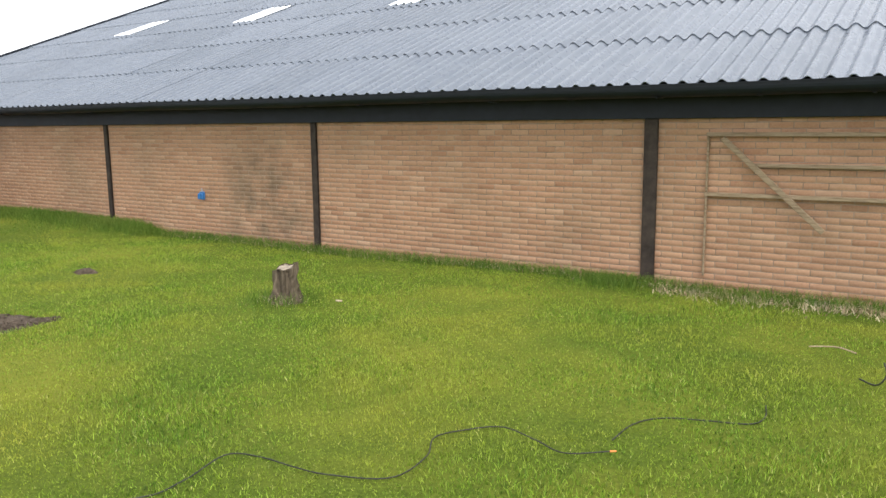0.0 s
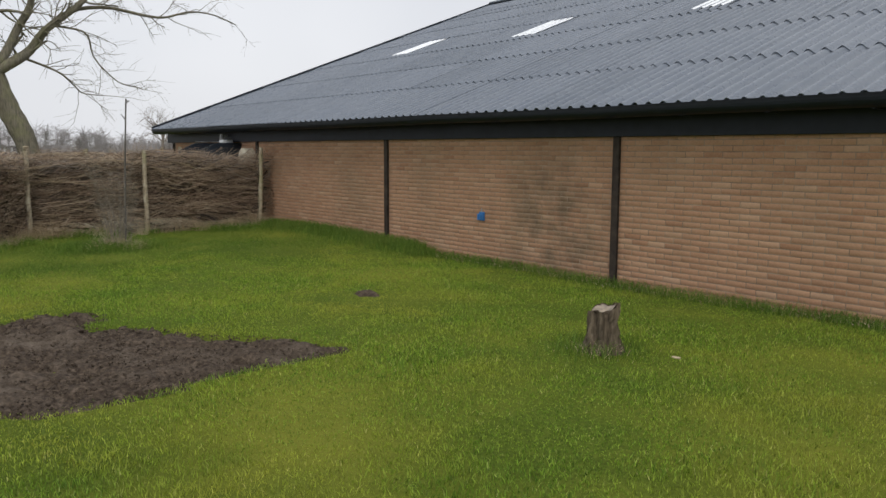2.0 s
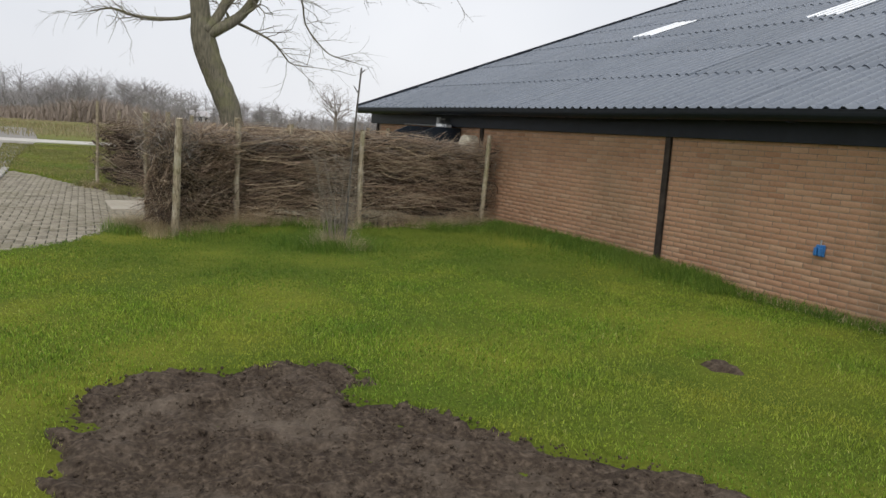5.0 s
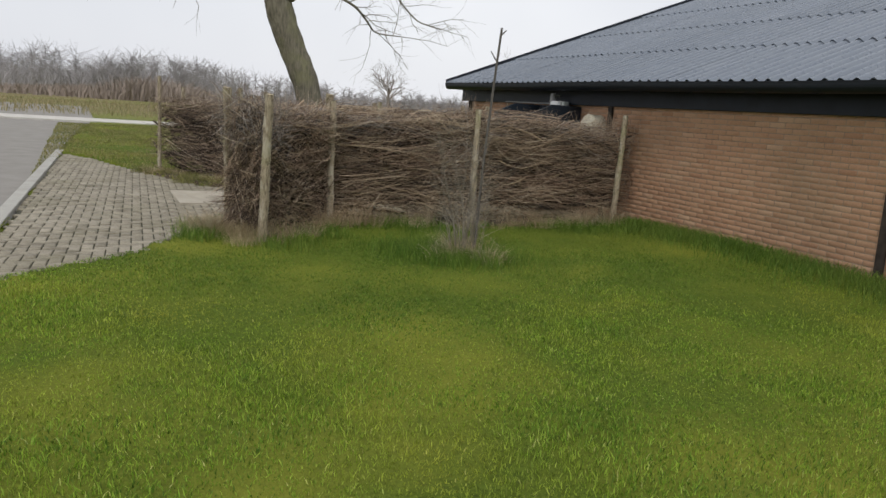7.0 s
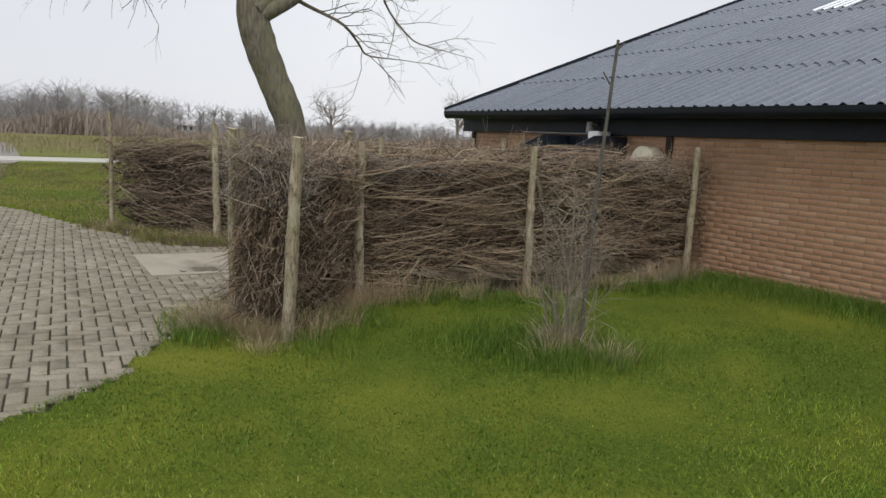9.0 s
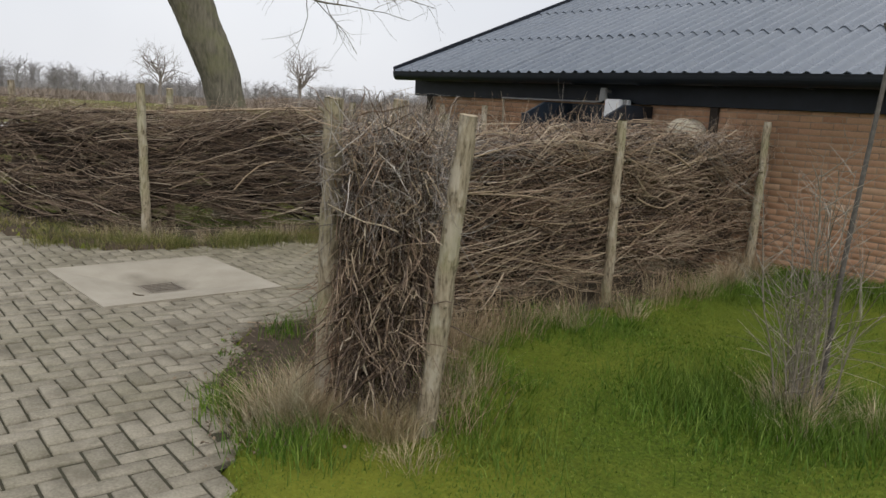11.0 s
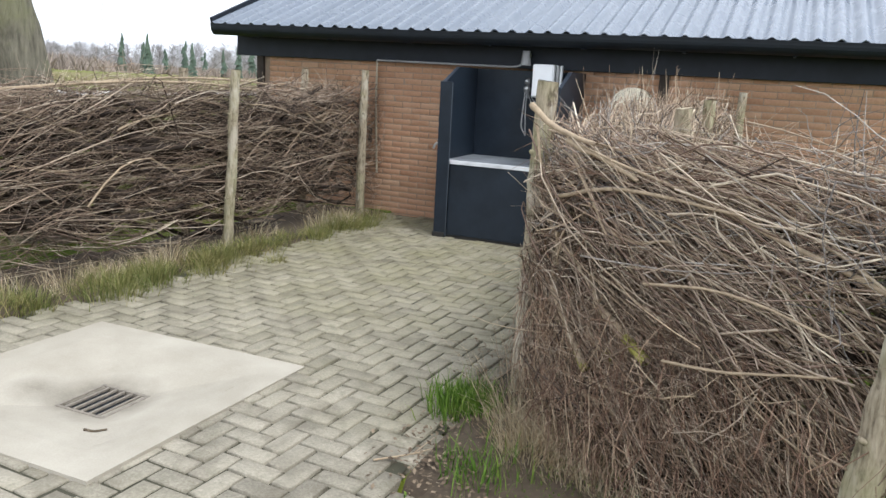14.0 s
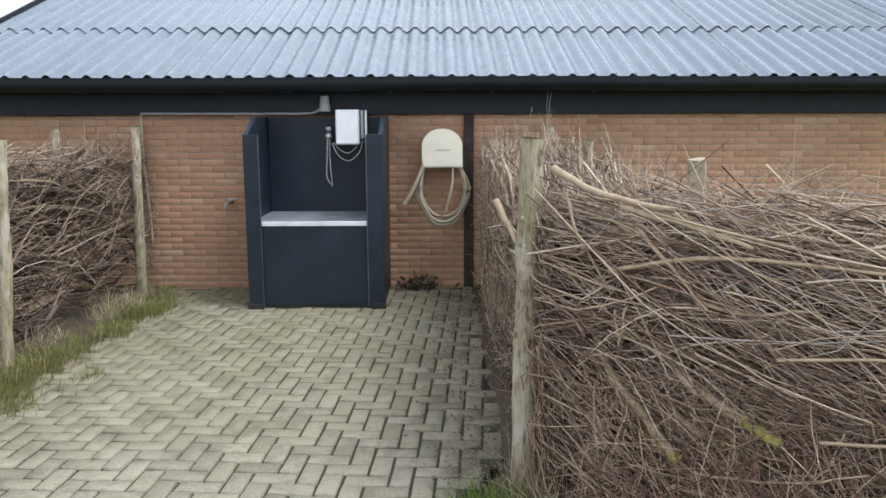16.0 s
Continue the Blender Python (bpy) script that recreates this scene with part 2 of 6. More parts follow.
def bark_material(name, a, b, moss):
    m = Nodes(name, 0.95, spec=0.15)
    f = m.noise(9, 7, stretch=(3, 3, 0.6), vec=m.obj)
    c = m.ramp(f, (0.3, a), (0.7, b))
    c = m.mix(m.step(m.noise(2.5, 4), 0.5, 0.72), c, m.mix(0.6, c, moss))
    m.colour(c).bump(f, 0.9, 0.03)
    return m.mat


def post_material():
    """Old bark, grey and cracked, with bare pale wood where it has come off."""
    m = Nodes("post_bark", 0.9, spec=0.2)
    crack = m.noise(26, 6, stretch=(2.5, 2.5, 0.5))
    c = m.ramp(crack, (0.32, (0.09, 0.072, 0.05)), (0.46, (0.27, 0.225, 0.155)), (0.7, (0.43, 0.37, 0.27)))
    bare = m.step(m.noise(5, 5, stretch=(2, 2, 0.8)), 0.52, 0.6)
    c = m.mix(bare, c, m.mix(0.65, c, (0.50, 0.45, 0.36)))
    spot = m.step(m.noise(19, 3, stretch=(1, 1, 0.7)), 0.62, 0.68)
    c = m.mix(spot, c, m.mix(0.7, c, (0.075, 0.055, 0.04)))
    green = m.step(m.noise(3.1, 4), 0.5, 0.66)
    c = m.mix(green, c, m.mix(0.35, c, (0.26, 0.27, 0.12)))
    m.colour(c).bump(crack, 0.8, 0.012)
    return m.mat


def wood_material(name, a, b):
    m = Nodes(name, 0.85, spec=0.25)
    f = m.noise(6, 6, vec=m.obj, stretch=(1, 8, 8))
    m.colour(m.ramp(f, (0.3, a), (0.7, b))).bump(f, 0.4, 0.004)
    return m.mat


M_GROUND, M_FIELD, M_SOIL = ground_material(), field_material(), soil_material()
# Two dark spots: dirt round the drain, with the dip's shade painted in.
M_CONCRETE = concrete_material("concrete_slab", (0.30, 0.268, 0.21), (0.43, 0.392, 0.32), ((-17.64, 3.51, 0.17, 0.30), (-17.95, 3.4, 0.02, 0.16)))
M_KERB = concrete_material("kerb_concrete", (0.30, 0.29, 0.26), (0.42, 0.41, 0.37))
M_ROAD = concrete_material("road_asphalt", (0.19, 0.178, 0.158), (0.26, 0.245, 0.22))
M_PATH = concrete_material("pale_path", (0.42, 0.40, 0.36), (0.54, 0.52, 0.475))
M_JOINT = plain("joint_sand", (0.045, 0.042, 0.024), 0.95, scale=20)
M_MORTAR = plain("mortar", (0.29, 0.215, 0.155), 0.95, vary=0.35, scale=5)
M_ROOF = roof_material()
M_EARTH = stick_material("littered_earth", ((0.0, (0.075, 0.057, 0.039)), (1.0, (0.075, 0.057, 0.039))), 0.95)
M_BLACK = plain("black_paint", (0.009, 0.012, 0.019), 0.5, vary=0.3, spec=0.3)
M_GUTTER = plain("dark_gutter", (0.006, 0.009, 0.013), 0.5, vary=0.25, spec=0.3)
M_STEEL = plain("rusty_dark_steel", (0.045, 0.034, 0.027), 0.75, vary=0.5, scale=9, spec=0.25)
M_SKYLIGHT = plain("translucent_sheet", (0.85, 0.88, 0.90), 0.35, vary=0.05)
M_POST = post_material()
M_POST_CUT = plain("cut_wood", (0.38, 0.31, 0.205), 0.85, vary=0.25, scale=30)
M_SHRUB = stick_material("shrub_bark", ((0.0, (0.13, 0.11, 0.088)), (0.6, (0.25, 0.22, 0.178)), (1.0, (0.40, 0.36, 0.30))))
M_BARK = bark_material("tree_bark", (0.10, 0.092, 0.068), (0.25, 0.23, 0.17), (0.22, 0.23, 0.10))
M_STUMP = bark_material("stump_bark", (0.016, 0.012, 0.009), (0.20, 0.158, 0.11), (0.08, 0.07, 0.04))
M_PLANK = wood_material("weathered_plank", (0.20, 0.145, 0.09), (0.38, 0.29, 0.19))
M_BOOTH = plain("booth_paint", (0.013, 0.019, 0.028), 0.42, vary=0.35, scale=3, spec=0.3)
M_SHELF = plain("grey_shelf", (0.20, 0.215, 0.23), 0.4, vary=0.35)
M_SHELF_EDGE = plain("shelf_edge", (0.62, 0.63, 0.64), 0.35, vary=0.2)
M_WHITE = plain("white_plastic", (0.72, 0.73, 0.74), 0.4, vary=0.05)
M_CREAM = plain("cream_plastic", (0.72, 0.67, 0.53), 0.45, vary=0.06)
M_GREY = plain("grey_plastic", (0.30, 0.30, 0.30), 0.5, vary=0.15)
M_HOSE = plain("beige_hose", (0.42, 0.37, 0.27), 0.5, vary=0.15, scale=25)
M_CABLE = plain("black_hose", (0.018, 0.018, 0.017), 0.55, vary=0.3)
M_BLUE = plain("blue_plastic", (0.03, 0.16, 0.42), 0.45, vary=0.12)
M_METAL = plain("galvanised", (0.45, 0.45, 0.44), 0.4, 0.9)
M_IRON = plain("cast_iron", (0.03, 0.028, 0.026), 0.6, 0.4, vary=0.3)
M_LEAF = stick_material("dead_leaves", ((0.0, (0.07, 0.05, 0.033)), (0.6, (0.14, 0.102, 0.068)), (1.0, (0.25, 0.195, 0.135))))
# Pale grey base colour carries the air haze over the far woods.
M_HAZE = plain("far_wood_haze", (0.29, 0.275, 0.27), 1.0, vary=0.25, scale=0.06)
M_FARBRUSH = plain("far_brush", (0.25, 0.205, 0.17), 1.0, vary=0.35, scale=0.2)
M_FARTREE = plain("far_tree_bark", (0.22, 0.19, 0.165), 1.0, vary=0.2, scale=0.3)
M_ORANGE = plain("orange_sheet", (0.75, 0.25, 0.06), 0.7)
M_TILE = plain("far_roof_tile", (0.42, 0.40, 0.40), 0.8)

# ---- mesh helpers ----


def mesh_np(name, verts, faces):
    """A mesh from an N x 3 array and an M x k array of equal faces."""
    verts, faces = np.asarray(verts, np.float32), np.asarray(faces, np.int32)
    me = bpy.data.meshes.new(name)
    me.vertices.add(len(verts))
    me.vertices.foreach_set("co", verts.ravel())
    k = faces.shape[1]
    me.loops.add(faces.size)
    me.loops.foreach_set("vertex_index", faces.ravel())
    me.polygons.add(len(faces))
    me.polygons.foreach_set("loop_start", np.arange(0, faces.size, k, dtype=np.int32))
    me.update(calc_edges=True)
    me.validate()
    return me


def put_mesh(name, me, material, parent=None, smooth=False):
    ob = new(name, me)
    if material and not me.materials:
        me.materials.append(material)
    if smooth:
        me.polygons.foreach_set("use_smooth", [True] * len(me.polygons))
    if parent:
        ob.parent = parent
    return ob


def part(name, bm, material, parent, label="", smooth=False):
    me = bpy.data.meshes.new(name)
    bmesh.ops.recalc_face_normals(bm, faces=bm.faces)
    bm.to_mesh(me)
    bm.free()
    ob = put_mesh(name, me, material, parent, smooth)
    return tagged(ob, label)


def thing(name, label, category, group="", kind=""):
    return tagged(new(name), label, category, group, kind)


def box(bm, lo, hi, bevel=0.0, m=None):
    """A box between two corners, its edges rounded by bevel."""
    lo, hi = Vector(lo), Vector(hi)
    d = hi - lo
    got = bmesh.ops.create_cube(bm, size=1, matrix=Matrix.Translation((lo + hi) / 2) @ Matrix.Diagonal((*d, 1)))
    vs = got["verts"]
    if bevel:
        es = list({e for v in vs for e in v.link_edges})
        vs = list({v for f in bmesh.ops.bevel(bm, geom=es, offset=bevel, segments=2, affect="EDGES", profile=0.5)["faces"] for v in f.verts} | {v for v in vs if v.is_valid})
    if m:
        bmesh.ops.transform(bm, matrix=m, verts=vs)
    return bm


def boxed(lo, hi, bevel=0.0, m=None):
    return box(bmesh.new(), lo, hi, bevel, m)


def tubes(lines, sides=4, cap=True):
    """Tapered tubes along polylines: rows of (points, radii). Returns arrays of verts and quads."""
    vs, fs, base = [], [], 0
    ang = np.arange(sides) * 2 * np.pi / sides
    for pts, radii in lines:
        p = np.asarray(pts, float)
        r = np.broadcast_to(np.asarray(radii, float), (len(p),))
        d = np.gradient(p, axis=0)
        d /= np.linalg.norm(d, axis=1)[:, None] + 1e-9
        ref = np.array((0.0, 0.0, 1.0)) if abs(d[:, 2]).mean() < 0.8 else np.array((1.0, 0.0, 0.0))
        a = np.cross(d, ref)
        a /= np.linalg.norm(a, axis=1)[:, None] + 1e-9
        b = np.cross(d, a)
        ring = p[:, None] + r[:, None, None] * (a[:, None] * np.cos(ang)[None, :, None] + b[:, None] * np.sin(ang)[None, :, None])
        vs.append(ring.reshape(-1, 3))
        k = len(p)
        i = np.arange(k - 1)[:, None] * sides
        j = np.arange(sides)[None]
        q = np.stack((i + j, i + (j + 1) % sides, i + sides + (j + 1) % sides, i + sides + j), -1).reshape(-1, 4) + base
        fs.append(q)
        if cap and sides == 4:
            fs.append(np.array([[0, 1, 2, 3], [3, 2, 1, 0]]) + np.array([[base], [base + (k - 1) * 4]]))
        base += k * sides
    return np.concatenate(vs), np.concatenate(fs)


def tube_part(name, lines, material, parent, sides=4, label="", smooth=False, kind=""):
    ob = put_mesh(name, mesh_np(name, *tubes(lines, sides)), material, parent, smooth)
    return tagged(ob, label, kind=kind)


def curve_points(ctrl, n):
    """n points on a smooth curve through the control points."""
    c = np.asarray(ctrl, float)
    c = np.vstack((2 * c[0] - c[1], c, 2 * c[-1] - c[-2]))
    out = []
    seg = len(c) - 3
    for u in np.linspace(0, seg - 1e-6, n):
        i, f = int(u), u % 1
        p0, p1, p2, p3 = c[i:i + 4]
        out.append(0.5 * (2 * p1 + (p2 - p0) * f + (2 * p0 - 5 * p1 + 4 * p2 - p3) * f * f + (3 * p1 - p0 - 3 * p2 + p3) * f ** 3))
    return np.array(out)


def inside(poly, x, y):
    """Which points lie in the polygon."""
    x, y = np.asarray(x), np.asarray(y)
    hit = np.zeros(x.shape, bool)
    for (x0, y0), (x1, y1) in zip(poly, poly[1:] + poly[:1]):
        cross = (y0 > y) != (y1 > y)
        with np.errstate(divide="ignore", invalid="ignore"):
            hit ^= cross & (x < (x1 - x0) * (y - y0) / (y1 - y0 + 1e-12) + x0)
    return hit


# ---- plan ----
WALL_Y, WALL_TOP, EAVE_Y, EAVE_Z = 8.79, 1.63, 8.45, 1.95
RIDGE_Y, SLOPE = 20.0, 0.379
WEST, EAST, BACK_Y = -20.75, 6.0, 31.2
COLUMNS = [-15.94, -11.34, -6.73, -2.12, 2.48]
PAVING = [(-12.5, 0.84), (-13.0, 1.35), (-13.64, 2.13), (-14.0, 2.25), (-14.6, 2.62), (-15.3, 2.88), (-16.0, 3.4), (-16.08, 4.4), (-15.92, 4.8), (-15.9, 8.78), (-18.85, 8.78),
          (-18.8, 8.1), (-18.72, 6.5), (-18.85, 5.7), (-18.85, 4.5), (-18.97, 3.73), (-19.37, 3.41), (-20.6, 2.85), (-21.7, 2.55), (-24.2, 1.72), (-25.0, 1.33)]
SLAB = [(-18.43, 2.85), (-17.02, 2.84), (-16.98, 4.23), (-18.40, 4.23)]
SOIL = [(-8.35, 1.86), (-8.62, 2.25), (-8.48, 2.81), (-8.51, 3.41), (-8.05, 3.45), (-7.92, 3.19), (-7.35, 3.68), (-7.05, 3.74), (-6.42, 4.25),
        (-5.68, 4.52), (-5.75, 3.9), (-5.71, 3.45), (-5.63, 2.92), (-5.66, 2.3), (-6.1, 1.91), (-7.2, 1.68), (-7.9, 1.75)]
EARTH = [[(-14.05, 3.3), (-15.15, 4.45), (-15.2, 8.78), (-15.95, 8.78), (-16.12, 4.5), (-16.05, 3.35), (-15.35, 2.85), (-14.7, 2.75)],
         [(-21.75, 2.45), (-19.35, 3.35), (-18.92, 3.7), (-18.78, 4.5), (-18.62, 6.5), (-18.7, 8.78), (-19.7, 8.78), (-19.8, 4.7), (-21.8, 3.6)]]
PAVE_Z = -0.04
ROAD_EDGE = [(-11.5, 0.63), (-19.8, 0.965), (-25.3, 1.185), (-29.2, 1.39), (-35.1, 1.58), (-40.6, 1.87), (-43.0, 2.3), (-70, 2.3)]


def lawn_z(x, y):
    """Height of the lawn: nearly level, with a low bank along the wall."""
    x, y = np.asarray(x, float), np.asarray(y, float)
    z = 0.012 * np.sin(1.3 * x + 0.7 * y) + 0.010 * np.sin(0.6 * x - 1.9 * y + 1.0) - 0.02
    bank = np.clip((y - 7.9) / 0.7, 0, 1) * np.clip((-9.9 - x) / 0.5, 0, 1) * np.clip((x + 15.6) / 1.0, 0, 1)
    fall = np.clip((y - 6.3) / 2.4, 0, 1) ** 2 * np.clip((x + 10.4) / 0.6, 0, 1)
    return z + 0.05 * bank - 0.075 * fall


# ---- ground ----
def spread(lo, hi, step, far):
    mid = list(np.arange(lo, hi + step / 2, step))
    up, down, d = [], [], step
    a, b = hi, lo
    while a < far:
        d *= 1.35
        a, b = a + d, b - d
        up.append(a)
        down.append(b)
    return np.array(down[::-1] + mid + up)


def build_ground():
    xs, ys = spread(-25, 4, 0.12, 1500), spread(-1.0, 9.6, 0.12, 1500)
    gx, gy = np.meshgrid(xs, ys)
    z = lawn_z(gx, gy)
    near = (gx > -26) & (gx < 6) & (gy > -2) & (gy < 10)
    z = np.where(near, z, -0.02)
    z = np.where(inside(PAVING, gx, gy), -0.17, z)
    z = np.where(inside(SOIL, gx, gy), z - 0.05, z)
    edge = np.interp(-gx, [-x for x, y in ROAD_EDGE], [y for x, y in ROAD_EDGE])
    z = np.where((gx < -11.0) & (gx > -70) & (gy < edge + 0.05) & (gy > -6), -0.20, z)
    v = np.stack((gx, gy, z), -1).reshape(-1, 3)
    ny, nx = gx.shape
    i = (np.arange(ny - 1)[:, None] * nx + np.arange(nx - 1)[None])
    f = np.stack((i, i + 1, i + nx + 1, i + nx), -1).reshape(-1, 4)
    me = mesh_np("ground", v, f)
    me.materials.append(M_GROUND)
    me.materials.append(M_FIELD)
    cx = v[f].mean(1)
    field = (cx[:, 0] < -49) | (cx[:, 1] > 33) | (cx[:, 0] > 40)
    me.materials.append(M_EARTH)
    kind = field.astype(np.int32)
    for poly in EARTH:
        kind[inside(poly, cx[:, 0], cx[:, 1])] = 2
    me.polygons.foreach_set("material_index", kind)
    me.polygons.foreach_set("use_smooth", [True] * len(me.polygons))
    tagged(new("ground", me), "green lawn running out to rough brown fields", "lawn", kind="structure")


def flat_sheet(name, poly, z, depth, material, label, category):
    bm = bmesh.new()
    f = bm.faces.new([bm.verts.new((x, y, z)) for x, y in poly])
    got = bmesh.ops.extrude_face_region(bm, geom=[f])
    bmesh.ops.translate(bm, vec=(0, 0, -depth), verts=[v for v in got["geom"] if isinstance(v, bmesh.types.BMVert)])
    ob = part(name, bm, material, None)
    return tagged(ob, label, category, kind="structure")


def build_bed():
    """Sand under the paving stones, left open where the slab lies."""
    xs, ys = np.arange(-25.1, -12.3, 0.05), np.arange(0.85, 8.85, 0.05)
    gx, gy = np.meshgrid(xs, ys)
    keep = inside(PAVING, gx, gy) & ~((gx > -18.38) & (gx < -17.04) & (gy > 2.9) & (gy < 4.18))
    v = np.stack((gx, gy, np.full(gx.shape, PAVE_Z - 0.012)), -1).reshape(-1, 3)
    ny, nx = gx.shape
    i = np.arange(ny - 1)[:, None] * nx + np.arange(nx - 1)[None]
    f = np.stack((i, i + 1, i + nx + 1, i + nx), -1).reshape(-1, 4)
    ob = put_mesh("paving_bed", mesh_np("paving_bed", v, f[keep.ravel()[f].all(1)]), M_JOINT)
    tagged(ob, "dark sandy bed between the paving stones", "paving bed", kind="structure")


def blades(name, xy, z, height, width, lean, material, rng, parent=None, label="", category="", aim=None):
    """Many single grass blades as one mesh."""
    n = len(xy)
    a = rng.uniform(0, 2 * np.pi, n)
    side = np.stack((np.cos(a), np.sin(a), np.zeros(n)), -1) * (width * rng.uniform(0.6, 1.3, n))[:, None]
    b = rng.uniform(0, 2 * np.pi, n) if aim is None else aim
    h = height * rng.uniform(0.55, 1.2, n)
    tilt = lean * rng.uniform(0.1, 1.0, n) * h
    base = np.stack((xy[:, 0], xy[:, 1], z), -1)
    mid = base + np.stack((np.cos(b) * tilt * 0.35, np.sin(b) * tilt * 0.35, h * 0.6), -1)
    tip = base + np.stack((np.cos(b) * tilt, np.sin(b) * tilt, h), -1)
    v = np.stack((base - side, base + side, mid + side * 0.75, tip, mid - side * 0.75), 1).reshape(-1, 3)
    i = np.arange(n) * 5
    f = np.concatenate((np.stack((i, i + 1, i + 2), -1), np.stack((i, i + 2, i + 4), -1), np.stack((i + 4, i + 2, i + 3), -1)))
    ob = put_mesh(name, mesh_np(name, v, f), material, parent)
    return tagged(ob, label, category, kind="stuff")


def tussocks(name, spots, lean, width, material, rng, label, category, z0=-0.04):
    """Clumps of blades that lean outwards: rows of x, y, spread, count, height."""
    xy, aim, tall = [], [], []
    for x, y, r, n, h in spots:
        d = rng.normal(0, 1, (n, 2)) * r * 0.5
        xy.append(d + (x, y))
        aim.append(np.arctan2(d[:, 1], d[:, 0]) + rng.normal(0, 0.7, n))
        tall.append(np.full(n, h) * np.clip(1.15 - 0.4 * np.hypot(d[:, 0], d[:, 1]) / r, 0.4, 1.2))
    xy = np.concatenate(xy)
    return blades(name, xy, np.full(len(xy), z0), np.concatenate(tall), np.full(len(xy), width), lean, material, rng, None, label, category, np.concatenate(aim))


def along_line(line, count, side, rng, size, blades_each, height):
    """Uneven clumps strewn along a line on the plan."""
    r = Run(line)
    out = []
    for _ in range(count):
        p, _t = r.at(rng.uniform(0, r.total), rng.normal(0, side))
        k = rng.random() ** 1.6
        out.append((p[0], p[1], size * (0.5 + k), int(blades_each * (0.4 + k)), height * (0.55 + 0.6 * k)))
    return out


# ---- barn ----
def build_barn():
    barn_wall = thing("wall_north", "long low brick barn wall of orange-brown bricks between dark steel columns", "wall", kind="structure")
    part("mortar_bed", boxed((WEST + 0.1, WALL_Y + 0.0014, -0.3), (EAST, WALL_Y + 0.22, WALL_TOP + 0.25)), M_MORTAR, barn_wall)
    for name, lo, hi in (("wall_west", (WEST + 0.02, WALL_Y + 0.22, -0.3), (WEST + 0.24, BACK_Y, WALL_TOP + 0.25)),
                         ("wall_east", (EAST - 0.22, WALL_Y + 0.22, -0.3), (EAST, BACK_Y, WALL_TOP + 0.25)),
                         ("wall_south", (WEST + 0.24, BACK_Y - 0.22, -0.3), (EAST - 0.22, BACK_Y, WALL_TOP + 0.25))):
        tagged(part(name, boxed(lo, hi), M_BRICK_ONE, None), "plain brick barn wall", "wall", kind="structure")
    for name, x in (("gable_1", WEST + 0.04), ("gable_2", EAST - 0.2)):
        bm = bmesh.new()
        prof = [(WALL_Y + 0.02, WALL_TOP + 0.254), (RIDGE_Y, EAVE_Z + SLOPE * (RIDGE_Y - EAVE_Y) - 0.12), (BACK_Y - 0.02, WALL_TOP + 0.254)]
        a = [bm.verts.new((x, y, z)) for y, z in prof]
        b = [bm.verts.new((x + 0.16, y, z)) for y, z in prof]
        bm.faces.new(a)
        bm.faces.new(b[::-1])
        for i in range(3):
            bm.faces.new((a[i], b[i], b[(i + 1) % 3], a[(i + 1) % 3]))
        tagged(part(name, bm, M_BLACK, None), "black boarded barn gable", "gable", kind="structure")
    for x in COLUMNS + [WEST + 0.17]:
        col = thing("steel_column", "dark rusty steel column set in the brick wall", "column", "columns along the barn wall")
        wide = 0.07 if -3 < x < 3 else 0.046
        z0 = -0.12
        part("flange", boxed((x - wide, WALL_Y - 0.035, z0), (x + wide, WALL_Y - 0.023, WALL_TOP), 0.003), M_STEEL, col)
        part("web", boxed((x - 0.012, WALL_Y - 0.023, z0), (x + 0.012, WALL_Y + 0.02, WALL_TOP)), M_STEEL, col)
        part("flange", boxed((x - wide, WALL_Y - 0.004, z0), (x + wide, WALL_Y + 0.004, WALL_TOP), 0.003), M_STEEL, col)
    # eave board and gutter
    fascia = thing("eave_board", "black painted timber board under the barn eave", "board", kind="structure")
    part("board", boxed((WEST - 0.14, WALL_Y - 0.06, WALL_TOP - 0.01), (EAST, WALL_Y - 0.008, WALL_TOP + 0.26), 0.006), M_BLACK, fascia)
    part("soffit", boxed((WEST - 0.14, EAVE_Y + 0.09, WALL_TOP + 0.235), (EAST, WALL_Y - 0.062, WALL_TOP + 0.255)), M_BLACK, fascia)
    gutter = thing("gutter", "dark plastic rain gutter along the barn eave", "gutter")
    outer = [(0.075 * math.cos(a), -0.035 - 0.085 * math.sin(a)) for a in np.linspace(0, math.pi, 11)]
    ring = [(0.075, 0.0)] + outer + [(-0.075, 0.0), (-0.082, 0.004), (-0.082, -0.008), (-0.068, -0.006)] + [(0.066 * math.cos(a), -0.035 - 0.075 * math.sin(a)) for a in np.linspace(math.pi, 0, 11)] + [(0.066, 0.0)]
    bm = bmesh.new()
    rows = []
    for x in np.linspace(WEST - 0.24, EAST, 20):
        dz = 0.006 * math.sin(x * 1.1)
        rows.append([bm.verts.new((x, EAVE_Y + 0.005 + y, EAVE_Z - 0.005 + z + dz)) for y, z in ring])
    for r, s in zip(rows, rows[1:]):
        for i in range(len(ring)):
            j = (i + 1) % len(ring)
            bm.faces.new((r[i], r[j], s[j], s[i]))
    bm.faces.new(rows[0])
    part("trough", bm, M_GUTTER, gutter)
    for x in np.arange(WEST + 0.4, EAST, 0.92):
        part("gutter_bracket", boxed((x - 0.012, EAVE_Y - 0.09, EAVE_Z - 0.135), (x + 0.012, EAVE_Y + 0.11, EAVE_Z - 0.127), 0.002), M_BLACK, gutter)
    # roof under the sheets, black to paint the dark void at the wave ends
    deck = thing("roof", "large barn roof of overlapping grey corrugated fibre cement sheets", "roof", kind="structure")
    bm = bmesh.new()
    under = -0.075
    ridge_z = EAVE_Z + SLOPE * (RIDGE_Y - EAVE_Y)
